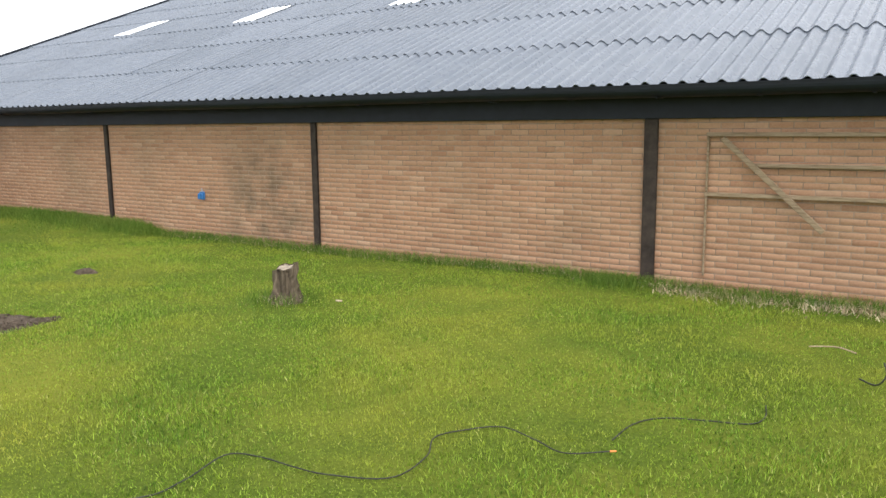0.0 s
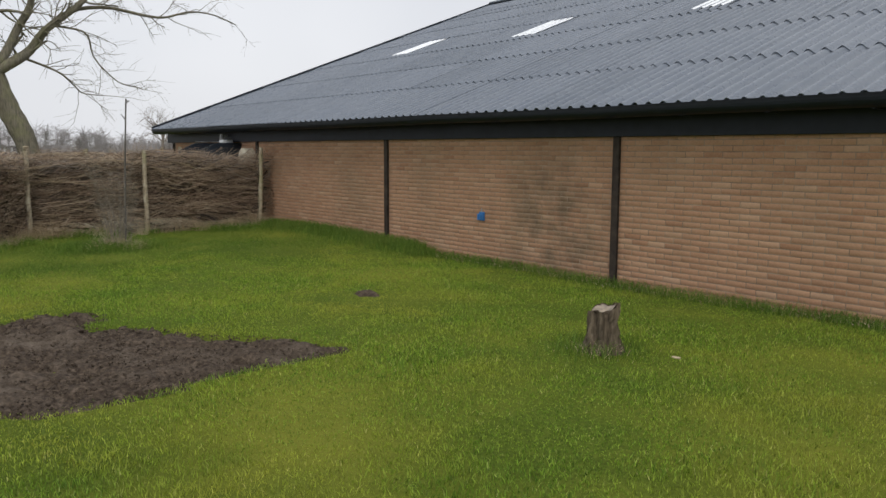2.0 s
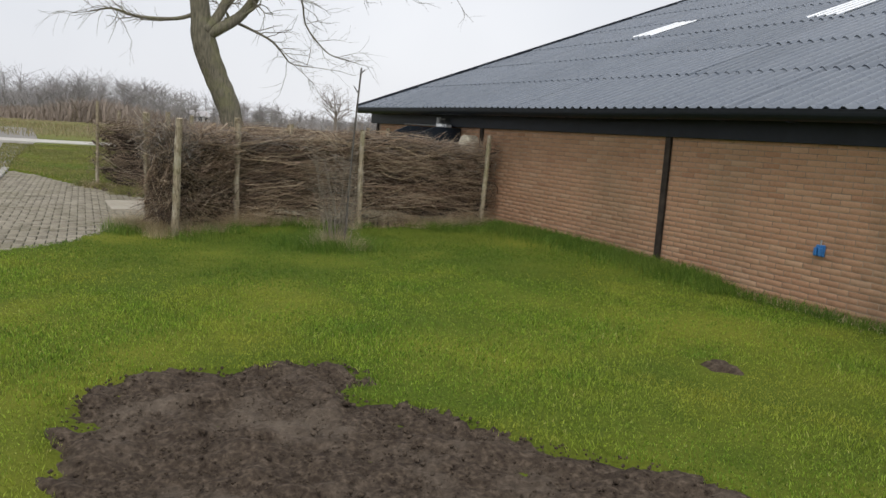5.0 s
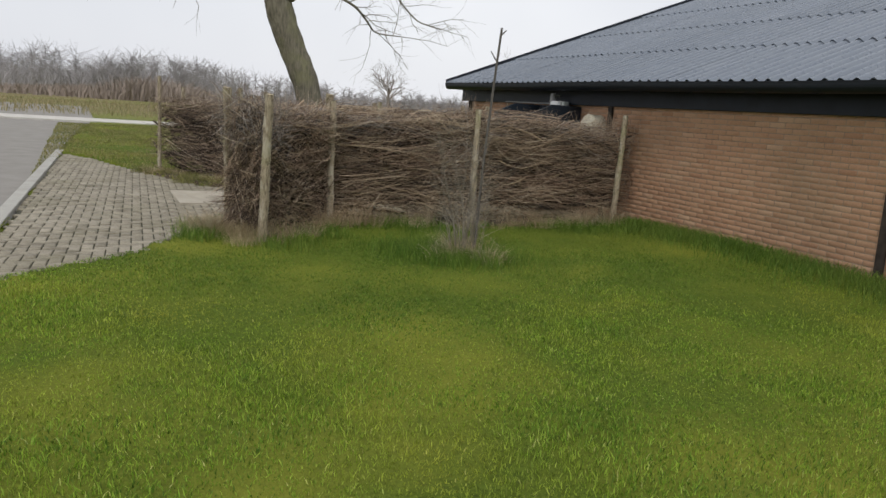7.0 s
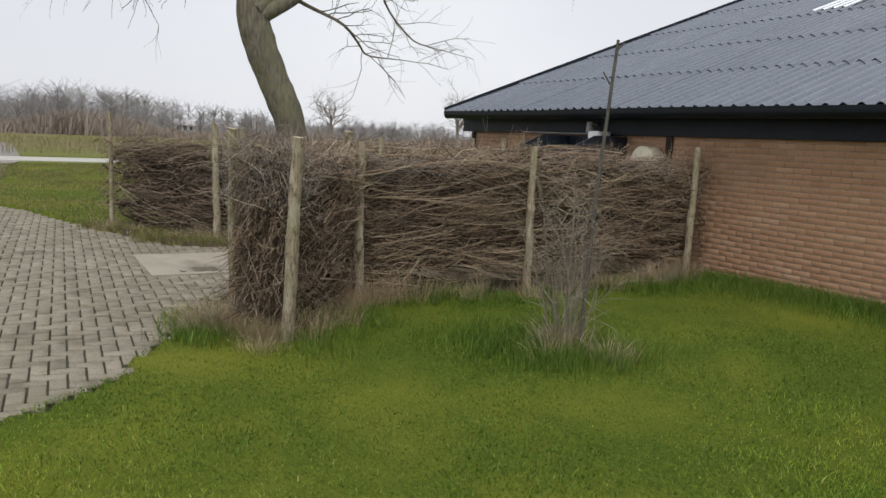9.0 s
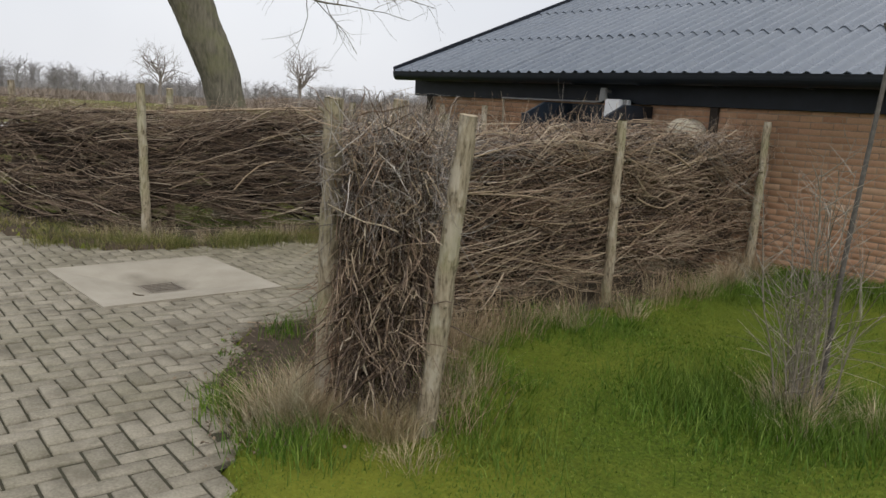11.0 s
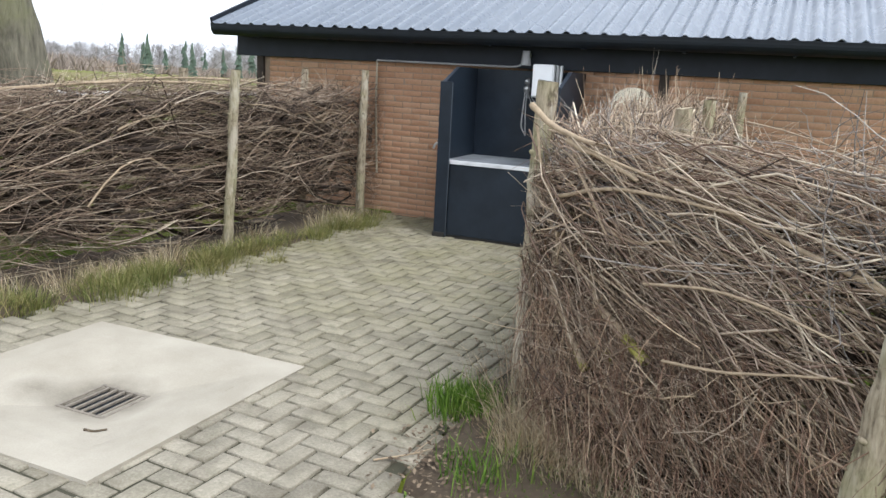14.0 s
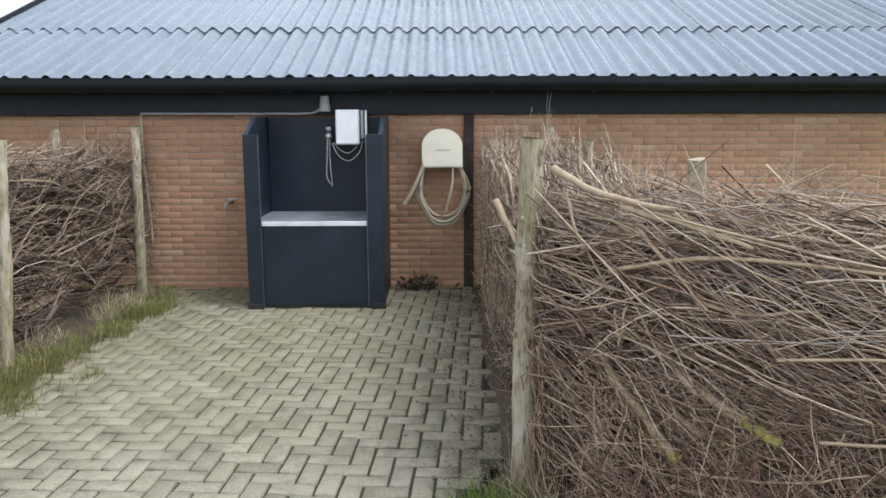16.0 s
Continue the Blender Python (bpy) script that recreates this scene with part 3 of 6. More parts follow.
    prof = [(EAVE_Y + 0.02, EAVE_Z + under + 0.01), (RIDGE_Y, ridge_z + under), (BACK_Y + 0.35, EAVE_Z + under), (BACK_Y + 0.35, EAVE_Z + under - 0.05), (RIDGE_Y, ridge_z + under - 0.05), (EAVE_Y + 0.02, EAVE_Z + under - 0.04)]
    a = [bm.verts.new((WEST - 0.2, y, z)) for y, z in prof]
    b = [bm.verts.new((EAST, y, z)) for y, z in prof]
    bm.faces.new(a)
    bm.faces.new(b[::-1])
    for i in range(6):
        bm.faces.new((a[i], b[i], b[(i + 1) % 6], a[(i + 1) % 6]))
    part("roof_deck", bm, M_BLACK, deck)
    part("ridge_cap", boxed((WEST - 0.25, RIDGE_Y - 0.22, ridge_z + 0.0), (EAST, RIDGE_Y + 0.22, ridge_z + 0.07), 0.03), M_ROOF, deck)
    # corrugated sheets
    pitch, waves, row_run = 0.18, 6, 1.57
    length = math.hypot(row_run, row_run * SLOPE) + 0.14
    per, depth = 10, 0.029
    n = waves * per + 3
    u = np.arange(n) / per * pitch
    wave = depth * np.cos(2 * np.pi * u / pitch)
    thick = 0.008

    def sheet_mesh(span, u, wave):
        n = len(u)
        v = []
        for s in (0.0, span):
            v += [(x, s, h) for x, h in zip(u, wave)]
        for s in (0.0, span):
            v += [(x, s, h - thick) for x, h in zip(u, wave)]
        f = []
        for i in range(n - 1):
            f.append((i, i + 1, n + i + 1, n + i))
            f.append((2 * n + i + 1, 2 * n + i, 3 * n + i, 3 * n + i + 1))
            f.append((2 * n + i, 2 * n + i + 1, i + 1, i))
        me = mesh_np("sheet", v, f)
        me.polygons.foreach_set("use_smooth", [k % 3 != 2 for k in range(len(f))])
        me.set_sharp_from_angle(angle=radians(50))
        return me

    few = 4 * per + 1
    sheet, clear = sheet_mesh(length, u, wave), sheet_mesh(length * 0.74, u[:few], wave[:few])
    sheet.materials.append(M_ROOF)
    clear.materials.append(M_SKYLIGHT)
    across = waves * pitch
    slope_deg = math.degrees(math.atan(SLOPE))
    cols = int((EAST - WEST + 0.2) / across)
    lights = {3, 7, 11, 15, 19}
    rng = random.Random(4)
    for row in range(8):
        y = EAVE_Y + row * row_run - (0.06 if row == 0 else 0.10)
        if row == 7:
            y -= 0.95
        z = EAVE_Z + SLOPE * (y - EAVE_Y) + 0.018 + (0.012 if row == 7 else 0)
        for c in range(cols + 1):
            x = WEST - 0.22 + c * across
            ob = new("sheet", sheet)
            ob.parent = deck
            ob.matrix_basis = pose(x, y, z + rng.uniform(-0.002, 0.002) + (c % 2) * 0.003, slope_deg - 0.55, 0, rng.uniform(-0.05, 0.05))
            if row == 3 and c in lights:
                pane = new("rooflight", clear)
                pane.parent = deck
                pane.matrix_basis = pose(x + pitch * 1.5, y + 0.22, z + 0.22 * SLOPE + 0.012, slope_deg - 0.55)
    verge = part("verge_board", boxed((WEST - 0.26, 0, -0.10), (WEST - 0.225, 12.35, 0.05), 0.006, pose(0, EAVE_Y - 0.05, EAVE_Z + 0.02, slope_deg)), M_BLACK, deck)
    rods = thing("ridge_rod", "thin metal rods standing on the barn ridge", "rod")
    tube_part("rod", [([(WEST - 0.1, RIDGE_Y, ridge_z + 0.02), (WEST - 0.1, RIDGE_Y, ridge_z + 2.6)], 0.02)], M_GREY, rods)
    tube_part("rod", [([(WEST + 0.15, RIDGE_Y, ridge_z + 0.02), (WEST + 0.15, RIDGE_Y, ridge_z + 1.6)], 0.014)], M_GREY, rods)


# ---- brushwood fences ----
class Run:
    """A line on the plan that can be followed by length."""

    def __init__(self, pts, narrow=False):
        self.narrow = narrow
        self.p = np.array(pts, float)
        self.d = np.diff(self.p, axis=0)
        self.len = np.linalg.norm(self.d, axis=1)
        self.cum = np.concatenate(([0], np.cumsum(self.len)))
        self.total = self.cum[-1]

    def at(self, s, u=0.0):
        if self.narrow:
            u = u * (0.76 + 0.24 * min(max(s / 1.1, 0.0), 1.0))
        i = int(np.clip(np.searchsorted(self.cum, s) - 1, 0, len(self.len) - 1))
        t = self.d[i] / self.len[i]
        p = self.p[i] + t * (s - self.cum[i])
        return p + np.array((-t[1], t[0])) * u, t


def fence_top(s, total, height):
    z = height + 0.035 * math.sin(s * 2.1) + 0.04 * math.sin(s * 5.3 + 1) + 0.04 * math.sin(s * 11.7 + 2)
    if total < 6.1:
        z -= 0.10 * min(max((s - 2.0) / 0.8, 0.0), 1.0)
        z += 0.14 * math.exp(-((s - 1.6) / 0.42) ** 2) + 0.05 * math.exp(-((s - 0.1) / 0.4) ** 2)
    else:
        z -= 0.08 * min(max((2.8 - s) / 1.4, 0.0), 1.0)
    return z


def twig_lines(run, half, height, count, lengths, radii, rng, slope=0.18, face_bias=0.5, segments=6, over=0.06, drape=0.0, bunch=9, side=0, span=None, fork=0.25, low=0.0):
    """Bunches of bent twigs laid along the fence, with hollows between the bunches."""
    lines = []
    lo, hi = span or (-over, run.total + over)
    while len(lines) < count:
        length = rng.uniform(*lengths)
        s0 = rng.uniform(lo, max(lo + 0.1, hi - length * 0.6))
        face = side or rng.choice((-1, 1))
        u0 = half * (face * rng.uniform(0.78, 1.08) if rng.random() < face_bias else rng.uniform(-1, 1))
        top = fence_top(s0, run.total, height)
        z0 = rng.uniform(max(low, 0.12 if s0 < 1.9 else 0.24), top)
        if noise.noise(Vector((s0 * 1.5, z0 * 3.4, face * 7.3 + height))) < 0.02 and z0 < top - 0.10:
            u0 *= 0.5
        tilt = rng.normal(0, slope if rng.random() < 0.7 else slope * 2.4)
        if drape and s0 < drape and u0 > 0:
            tilt += 0.55 * max(0.0, 1 - 0.85 * z0 / top)
        bow = rng.normal(0, 0.055)
        for _ in range(int(rng.integers(max(1, bunch // 2), bunch + 1))):
            ln = length * rng.uniform(0.45, 1.1)
            sa, za = s0 + rng.normal(0, 0.10), z0 + rng.normal(0, 0.045)
            ua, ub = u0 + rng.normal(0, 0.02), u0 + rng.normal(0, 0.07)
            rise = (tilt + rng.normal(0, 0.10)) * ln
            bend = bow + rng.normal(0, 0.035)
            r0 = radii[0] + (radii[1] - radii[0]) * rng.random() ** 2
            t = np.linspace(0, 1, segments)
            wig = np.cumsum(rng.normal(0, 0.010, (segments, 3)), axis=0)
            cap = top + 0.12 * rng.random() ** 2
            peak = za + max(0.0, rise) + max(0.0, 2 * bend)
            if peak > cap:
                za -= peak - cap
            pts = []
            for k in range(segments):
                q, _d = run.at(min(max(sa + t[k] * ln, lo), hi), min(max(ua + (ub - ua) * t[k], -half * 1.1), half * 1.1))
                z = za + rise * t[k] + 2 * bend * math.sin(t[k] * math.pi)
                pts.append((q[0] + wig[k, 0], q[1] + wig[k, 1], max(z + wig[k, 2], 0.03)))
            taper = np.linspace(1, 0.35, segments)
            if rng.random() < 0.4:
                taper = taper[::-1]
            lines.append((pts, r0 * taper))
            if rng.random() < fork:
                k = int(rng.integers(1, segments - 1))
                d = np.array(pts[k + 1]) - np.array(pts[k])
                d = d / (np.linalg.norm(d) + 1e-6) + rng.normal(0, 0.38, 3)
                e = np.array(pts[k])
                f = e + d * rng.uniform(0.08, 0.26)
                f[2] = min(max(f[2], 0.03), top + 0.10)
                lines.append(([e, (e + f) / 2 + rng.normal(0, 0.012, 3), f], r0 * np.array((0.6, 0.45, 0.25))))
    return lines


def post(fence, x, y, height, radius, lean, rng, z0=-0.15, cut=False):
    """A round pole with knots, its top sawn off."""
    rows, sides = 44, 16
    h = np.linspace(0, 1, rows)
    bend = np.cumsum(rng.normal(0, 0.0015, (rows, 2)), axis=0)
    pts = np.stack((x + lean[0] * h + bend[:, 0], y + lean[1] * h + bend[:, 1], z0 + (height - z0) * h), -1)
    rad = radius * (1.08 - 0.22 * h) * (1 + 0.025 * np.sin(h * 17 + rng.uniform(0, 6)))
    v, f = tubes([(pts, rad)], sides, cap=False)
    mid = np.repeat(pts, sides, axis=0)
    seed = rng.uniform(0, 50)
    swell = np.array([0.11 * noise.noise(Vector((p[0] * 14, p[1] * 14, p[2] * 5 + seed))) + 0.11 * noise.noise(Vector((p[0] * 45, p[1] * 45, p[2] * 9 + seed))) for p in v])
    v = mid + (v - mid) * (1 + swell)[:, None]
    knots = []
    for _ in range(9):
        k = rng.integers(3, rows - 2)
        a = rng.uniform(0, 6.28)
        d = np.array((math.cos(a), math.sin(a), 0.45))
        end = pts[k] + d * (rad[k] * 1.0 + rng.uniform(0.004, 0.03))
        w = radius * rng.uniform(0.10, 0.24)
        knots.append(([pts[k], pts[k] + d * rad[k] * 0.9, end, end + d * 0.001], [w * 1.5, w * 1.3, w * 0.8, w * 0.05]))
    kv, kf = tubes(knots, 6, cap=False)
    ob = put_mesh("post", mesh_np("post", np.concatenate((v, kv)), np.concatenate((f, kf + len(v)))), M_POST, fence, True)
    bm = bmesh.new()
    bmesh.ops.create_circle(bm, cap_ends=True, segments=10, radius=rad[-1] * 1.0, matrix=Matrix.Translation(Vector(pts[-1])) @ pose(0, 0, 0, rng.uniform(-12, 12), rng.uniform(-12, 12)))
    part("sawn_top", bm, M_POST_CUT, ob, "pale sawn wood end")
    return ob


def build_fence(label, pts, half, height, posts, seed, counts, twigs, drape=0.0, group="brushwood fences"):
    rng = np.random.default_rng(seed)
    run = Run(pts, drape > 0)
    fence = thing("brushwood_fence", label, "fence", group)
    # packed inner branches, near black to paint the shade inside the fence
    tube_part("inner_brush", twig_lines(run, half * 0.6, height - 0.10, counts[0], (0.9, 2.0), (0.018, 0.034), rng, 0.05, 0.4, over=0.0, bunch=1, fork=0), M_TWIG_CORE_SHADE, fence, 5, kind="stuff")
    tube_part("twig_mass", twig_lines(run, half, height, counts[1] * 4 // 3, (0.4, 1.9), (0.0015, 0.0066), rng, 0.085, 0.85, drape=drape, bunch=6), twigs, fence, 3, kind="stuff")
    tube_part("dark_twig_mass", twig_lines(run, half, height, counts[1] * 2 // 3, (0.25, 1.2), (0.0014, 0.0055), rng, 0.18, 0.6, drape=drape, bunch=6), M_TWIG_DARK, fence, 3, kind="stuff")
    for line in twig_lines(run, half * 1.05, height, counts[2], (0.6, 1.9), (0.0035, 0.0105), rng, 0.07, 0.97, 7, drape=drape, bunch=1, fork=0):
        tube_part("branch", [line], M_BRANCH, fence, 6, smooth=True)
    # loose ends at the faces and on top
    loose = []
    for _ in range(counts[3]):
        s, sd = rng.uniform(0.05, run.total + 0.05), rng.choice((-1, 1))
        top = rng.random() < 0.28
        p, t = run.at(s, half * (sd if not top else rng.uniform(-1, 1)))
        nrm = np.array((-t[1], t[0])) * sd
        z = fence_top(s, run.total, height) if top else rng.uniform(0.1, height)
        along = t * rng.normal(0, 1)
        d = np.array((*(nrm * (0.3 if not top else 0.1) + along), rng.normal(0.0 if not top else 0.6, 0.45)))
        d /= np.linalg.norm(d)
        length = rng.uniform(0.10, 0.42)
        q = np.array((*p, z)) - d * length * 0.4
        mid = q + d * length * 0.5 + rng.normal(0, 0.03, 3)
        loose.append(([q, mid, q + d * length], np.array((1, 0.7, 0.35)) * rng.uniform(0.0012, 0.0032)))
    tube_part("loose_brush", loose, twigs, fence, 3, kind="stuff")
    for x, y, h, r, lean, cut in posts:
        post(fence, x, y, h, r, lean, rng, cut=cut)
    return fence, run, rng


def build_fences():
    # the east fence runs from the lawn corner to the barn wall
    pts = [(-14.26, 3.15), (-15.54, 4.27), (-15.61, 6.3), (-15.53, 8.70)]
    posts = [(-14.12, 3.30, 1.44, 0.047, (0.17, 0.0), True), (-14.575, 3.06, 1.48, 0.050, (0.115, -0.05), True), (-15.15, 4.31, 1.42, 0.042, (-0.05, 0.03), False),
             (-15.29, 6.27, 1.44, 0.042, (0.0, -0.02), False), (-15.20, 8.45, 1.5, 0.042, (-0.02, 0.05), False), (-15.87, 4.47, 1.50, 0.055, (0.02, 0.0), True)]
    fence, run, rng = build_fence("brushwood fence of stacked brown branches between rough posts beside the lawn", pts, 0.26, 1.33, posts, 11, (420, 4300, 280, 3000), M_TWIG, 1.75)
    # tangled twigs hanging at the fence's open end
    def tangle(count, span, wide, low, high, radii, down, inner=None):
        out = []
        for _ in range(count):
            q, t = run.at(rng.uniform(*span), rng.uniform(-wide if inner is None else inner, wide))
            a = np.array((*q, rng.uniform(low, high)))
            d = np.array((-t[0] * 0.35 + rng.normal(0, 0.4), -t[1] * 0.35 + rng.normal(0, 0.4), rng.normal(down, 0.5)))
            d /= np.linalg.norm(d)
            ln = rng.uniform(0.07, 0.34)
            turn = rng.normal(0, 0.28, 3)
            pts = [a]
            for _k in range(4):
                pts.append(pts[-1] + d * ln / 4 + rng.normal(0, 0.008, 3))
                d = d + turn * 0.3
                d /= np.linalg.norm(d)
            pts = [(x, y, min(max(z, 0.03), high + 0.12)) for x, y, z in pts]
            out.append((pts, (radii[0] + (radii[1] - radii[0]) * rng.random() ** 2) * np.array((1, 0.9, 0.75, 0.6, 0.35))))
        return out

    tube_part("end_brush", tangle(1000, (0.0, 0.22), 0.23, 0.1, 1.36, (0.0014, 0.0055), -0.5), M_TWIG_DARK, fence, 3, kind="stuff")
    tube_part("hanging_brush", tangle(430, (-0.06, 0.12), 0.25, 0.3, 1.42, (0.0012, 0.005), -0.2), M_TWIG, fence, 3, kind="stuff")
    tube_part("end_top_brush", tangle(950, (-0.14, 0.5), 0.36, 0.92, 1.40, (0.001, 0.0032), 0.15), M_TWIG_GREY, fence, 3, kind="stuff")
    tube_part("end_stubble", tangle(170, (0.0, 0.15), 0.22, 0.2, 0.85, (0.003, 0.0075), -0.35), M_TWIG_SHADED, fence, 4, kind="stuff")
    tube_part("hanging_tangle", tangle(1500, (0.05, 1.8), 0.33, 0.08, 0.75, (0.0009, 0.0026), -0.9, 0.26), M_TWIG_RED, fence, 3, kind="stuff")
    tube_part("top_mat", twig_lines(run, 0.27, 1.30, 700, (0.5, 1.7), (0.0012, 0.0045), rng, 0.07, 0.6, 7, bunch=7, low=1.12), M_TWIG_GREY, fence, 3, kind="stuff")
    tube_part("red_brush", twig_lines(run, 0.285, 1.3, 900, (0.4, 1.5), (0.0012, 0.0045), rng, 0.10, 1.0, 7, drape=1.75, bunch=7), M_TWIG_RED, fence, 3, kind="stuff")
    for _ in range(34):
        q, t = run.at(0.12, rng.uniform(-0.2, 0.2))
        z = rng.normal(0.86, 0.10)
        a = np.array((*q, z))
        d = np.array((-t[0] * 0.2 + rng.normal(0, 0.06), -t[1] * 0.2 + rng.normal(0, 0.06), rng.normal(-0.03, 0.07)))
        tube_part("butt_branch", [([a - d, a, a + d * 0.5], np.array((0.9, 1, 1)) * rng.uniform(0.005, 0.012))], M_BRANCH, fence, 6, "tan broken branch end", True)
    # thin twigs over the face towards the paving, coloured lighter above and shaded below
    tube_part("face_brush", twig_lines(run, 0.285, 1.33, 850, (0.35, 1.3), (0.0012, 0.0052), rng, 0.16, 1.0, 7, drape=1.75, bunch=7, side=1, span=(0.0, 1.85), low=0.62), M_TWIG_LIT, fence, 3, kind="stuff")
    tube_part("side_brush", twig_lines(run, 0.28, 1.27, 900, (0.25, 0.9), (0.0012, 0.005), rng, 0.25, 1.0, 6, bunch=6, side=1, span=(1.7, 5.8)), M_TWIG_LIT, fence, 3, kind="stuff")
    tube_part("low_brush", twig_lines(run, 0.285, 0.8, 1100, (0.3, 0.9), (0.0009, 0.004), rng, 0.25, 1.0, 7, drape=1.75, bunch=7, side=1, span=(0.0, 1.85)), M_TWIG_SHADED, fence, 3, kind="stuff")
    # thin curved shoots on top near the bend
    shoots = []
    for _ in range(120):
        sp = rng.normal(1.85, 0.35) if rng.random() < 0.75 else rng.uniform(0.8, 3.6)
        q, t = run.at(sp, rng.uniform(-0.24, 0.28))
        a = np.array((*q, fence_top(sp, run.total, 1.33) - 0.08))
        d = np.array((rng.normal(0, 0.5), rng.normal(0, 0.5), rng.uniform(0.25, 1.0)))
        d /= np.linalg.norm(d)
        ln = rng.uniform(0.10, 0.30) if rng.random() < 0.93 else rng.uniform(0.4, 0.55)
        turn = rng.normal(0, 0.35, 3)
        pts = [a]
        for _k in range(5):
            pts.append(pts[-1] + d * ln / 5 + rng.normal(0, 0.006, 3))
            d = d + turn * 0.2
            d /= np.linalg.norm(d)
        r0 = rng.uniform(0.0014, 0.003)
        shoots.append((pts, r0 * np.linspace(1, 0.4, 6)))
        e = pts[3]
        shoots.append(([e, e + (d + rng.normal(0, 0.5, 3)) * ln * 0.3], [r0 * 0.6, r0 * 0.3]))
    tube_part("top_brush", shoots, M_TWIG_GREY, fence, 3, kind="stuff")
    # thick pale branches over the face
    for c, r in (([(-15.82, 4.13, 1.40), (-15.67, 4.0, 1.32), (-15.47, 3.81, 1.285)], 0.015), ([(-15.61, 3.94, 1.28), (-15.45, 3.80, 1.24), (-15.27, 3.64, 1.18)], 0.013),
                 ([(-15.63, 3.96, 1.053), (-15.39, 3.745, 1.123), (-15.18, 3.56, 1.15), (-14.9, 3.32, 1.14)], 0.009), ([(-15.56, 3.89, 1.21), (-15.445, 3.795, 1.08), (-15.36, 3.72, 0.97)], 0.008),
                 ([(-15.78, 4.09, 1.33), (-15.72, 4.04, 1.14), (-15.63, 3.96, 0.97)], 0.007), ([(-15.40, 3.75, 0.975), (-15.26, 3.63, 0.966), (-15.12, 3.51, 1.005)], 0.009),
                 ([(-15.43, 3.78, 0.318), (-15.34, 3.705, 0.327)], 0.011), ([(-15.38, 3.73, 0.40), (-15.14, 3.53, 0.47), (-14.98, 3.39, 0.57)], 0.0055),
                 ([(-15.608, 3.937, 0.915), (-15.60, 3.93, 0.778)], 0.006), ([(-15.58, 3.913, 0.927), (-15.588, 3.92, 0.80)], 0.006),
                 ([(-15.98, 4.75, 1.22), (-15.93, 4.66, 1.12), (-15.90, 4.58, 1.06)], 0.016), ([(-15.10, 3.46, 0.62), (-14.85, 3.25, 0.70), (-14.62, 3.05, 0.80)], 0.006), ([(-15.2, 3.55, 0.85), (-14.9, 3.3, 0.92), (-14.6, 3.05, 0.9)], 0.006)):
        bent = np.array(curve_points(c, 10)) + np.cumsum(rng.normal(0, 0.003, (10, 3)), axis=0)
        tube_part("branch", [(bent, np.linspace(r, r * 0.55, 10))], M_BRANCH, fence, 7, "pale thick branch", True)
    # sawn butts with yellow lichen low on the bend
    for p, q, r in (((-15.62, 3.95, 0.66), (-15.43, 3.78, 0.42), 0.021), ((-15.40, 3.75, 0.69), (-15.18, 3.565, 0.57), 0.023), ((-15.43, 3.78, 0.565), (-15.31, 3.68, 0.51), 0.017)):
        p, q = np.array(p) + np.array((0.006, 0.007, 0)), np.array(q) + np.array((0.006, 0.007, 0))
        d, r = q - p, r * 0.8
        b = tube_part("butt_branch", [([p - d * 0.5 + np.array((0.05, 0.06, 0.02)), p, (p + q) / 2 + rng.normal(0, 0.006, 3), q], [r * 0.8, r * 0.9, r, r * 1.05])], M_BRANCH, fence, 8, smooth=True)
        tube_part("lichen_end", [([q - d * 0.4, q - d * 0.2, q + d * 0.02], [r * 0.98, r * 1.12, r * 1.1])], M_LICHEN, b, 8, "yellow-green lichen on the cut end", True)
    # the west fence
    pts = [(-21.72, 3.0), (-19.62, 4.20), (-19.38, 6.3), (-19.22, 8.70)]
    posts = [(-21.28, 2.96, 1.66, 0.032, (-0.13, 0.0), False), (-19.35, 4.06, 1.53, 0.046, (-0.04, -0.04), False), (-19.12, 6.29, 1.46, 0.045, (0.09, -0.02), False), (-18.97, 8.35, 1.52, 0.045, (0.06, -0.06), False),
             (-19.55, 8.1, 1.5, 0.042, (0.02, 0.0), False), (-19.66, 6.4, 1.45, 0.042, (0.0, 0.04), False), (-19.95, 4.55, 1.5, 0.042, (-0.02, 0.0), False), (-21.6, 3.4, 1.5, 0.042, (0.0, 0.0), False)]
    west, _r, _g = build_fence("brushwood fence of stacked brown branches between rough posts beside the paving", pts, 0.25, 1.30, posts, 23, (400, 3600, 110, 2200), M_TWIG_SHADED)


    for c, r in (([(-19.42, 4.3, 1.26), (-19.32, 5.2, 1.33), (-19.25, 6.1, 1.34), (-19.2, 6.8, 1.29)], 0.013), ([(-19.42, 5.0, 1.31), (-19.35, 5.8, 1.37), (-19.3, 6.6, 1.37), (-19.2, 7.4, 1.32)], 0.011), ([(-20.6, 3.6, 1.22), (-19.9, 4.0, 1.26), (-19.5, 4.6, 1.27)], 0.012)):
        tube_part("branch", [(curve_points(c, 12), np.linspace(r, r * 0.6, 12))], M_BRANCH, west, 7, "tan branch lying on top", True)


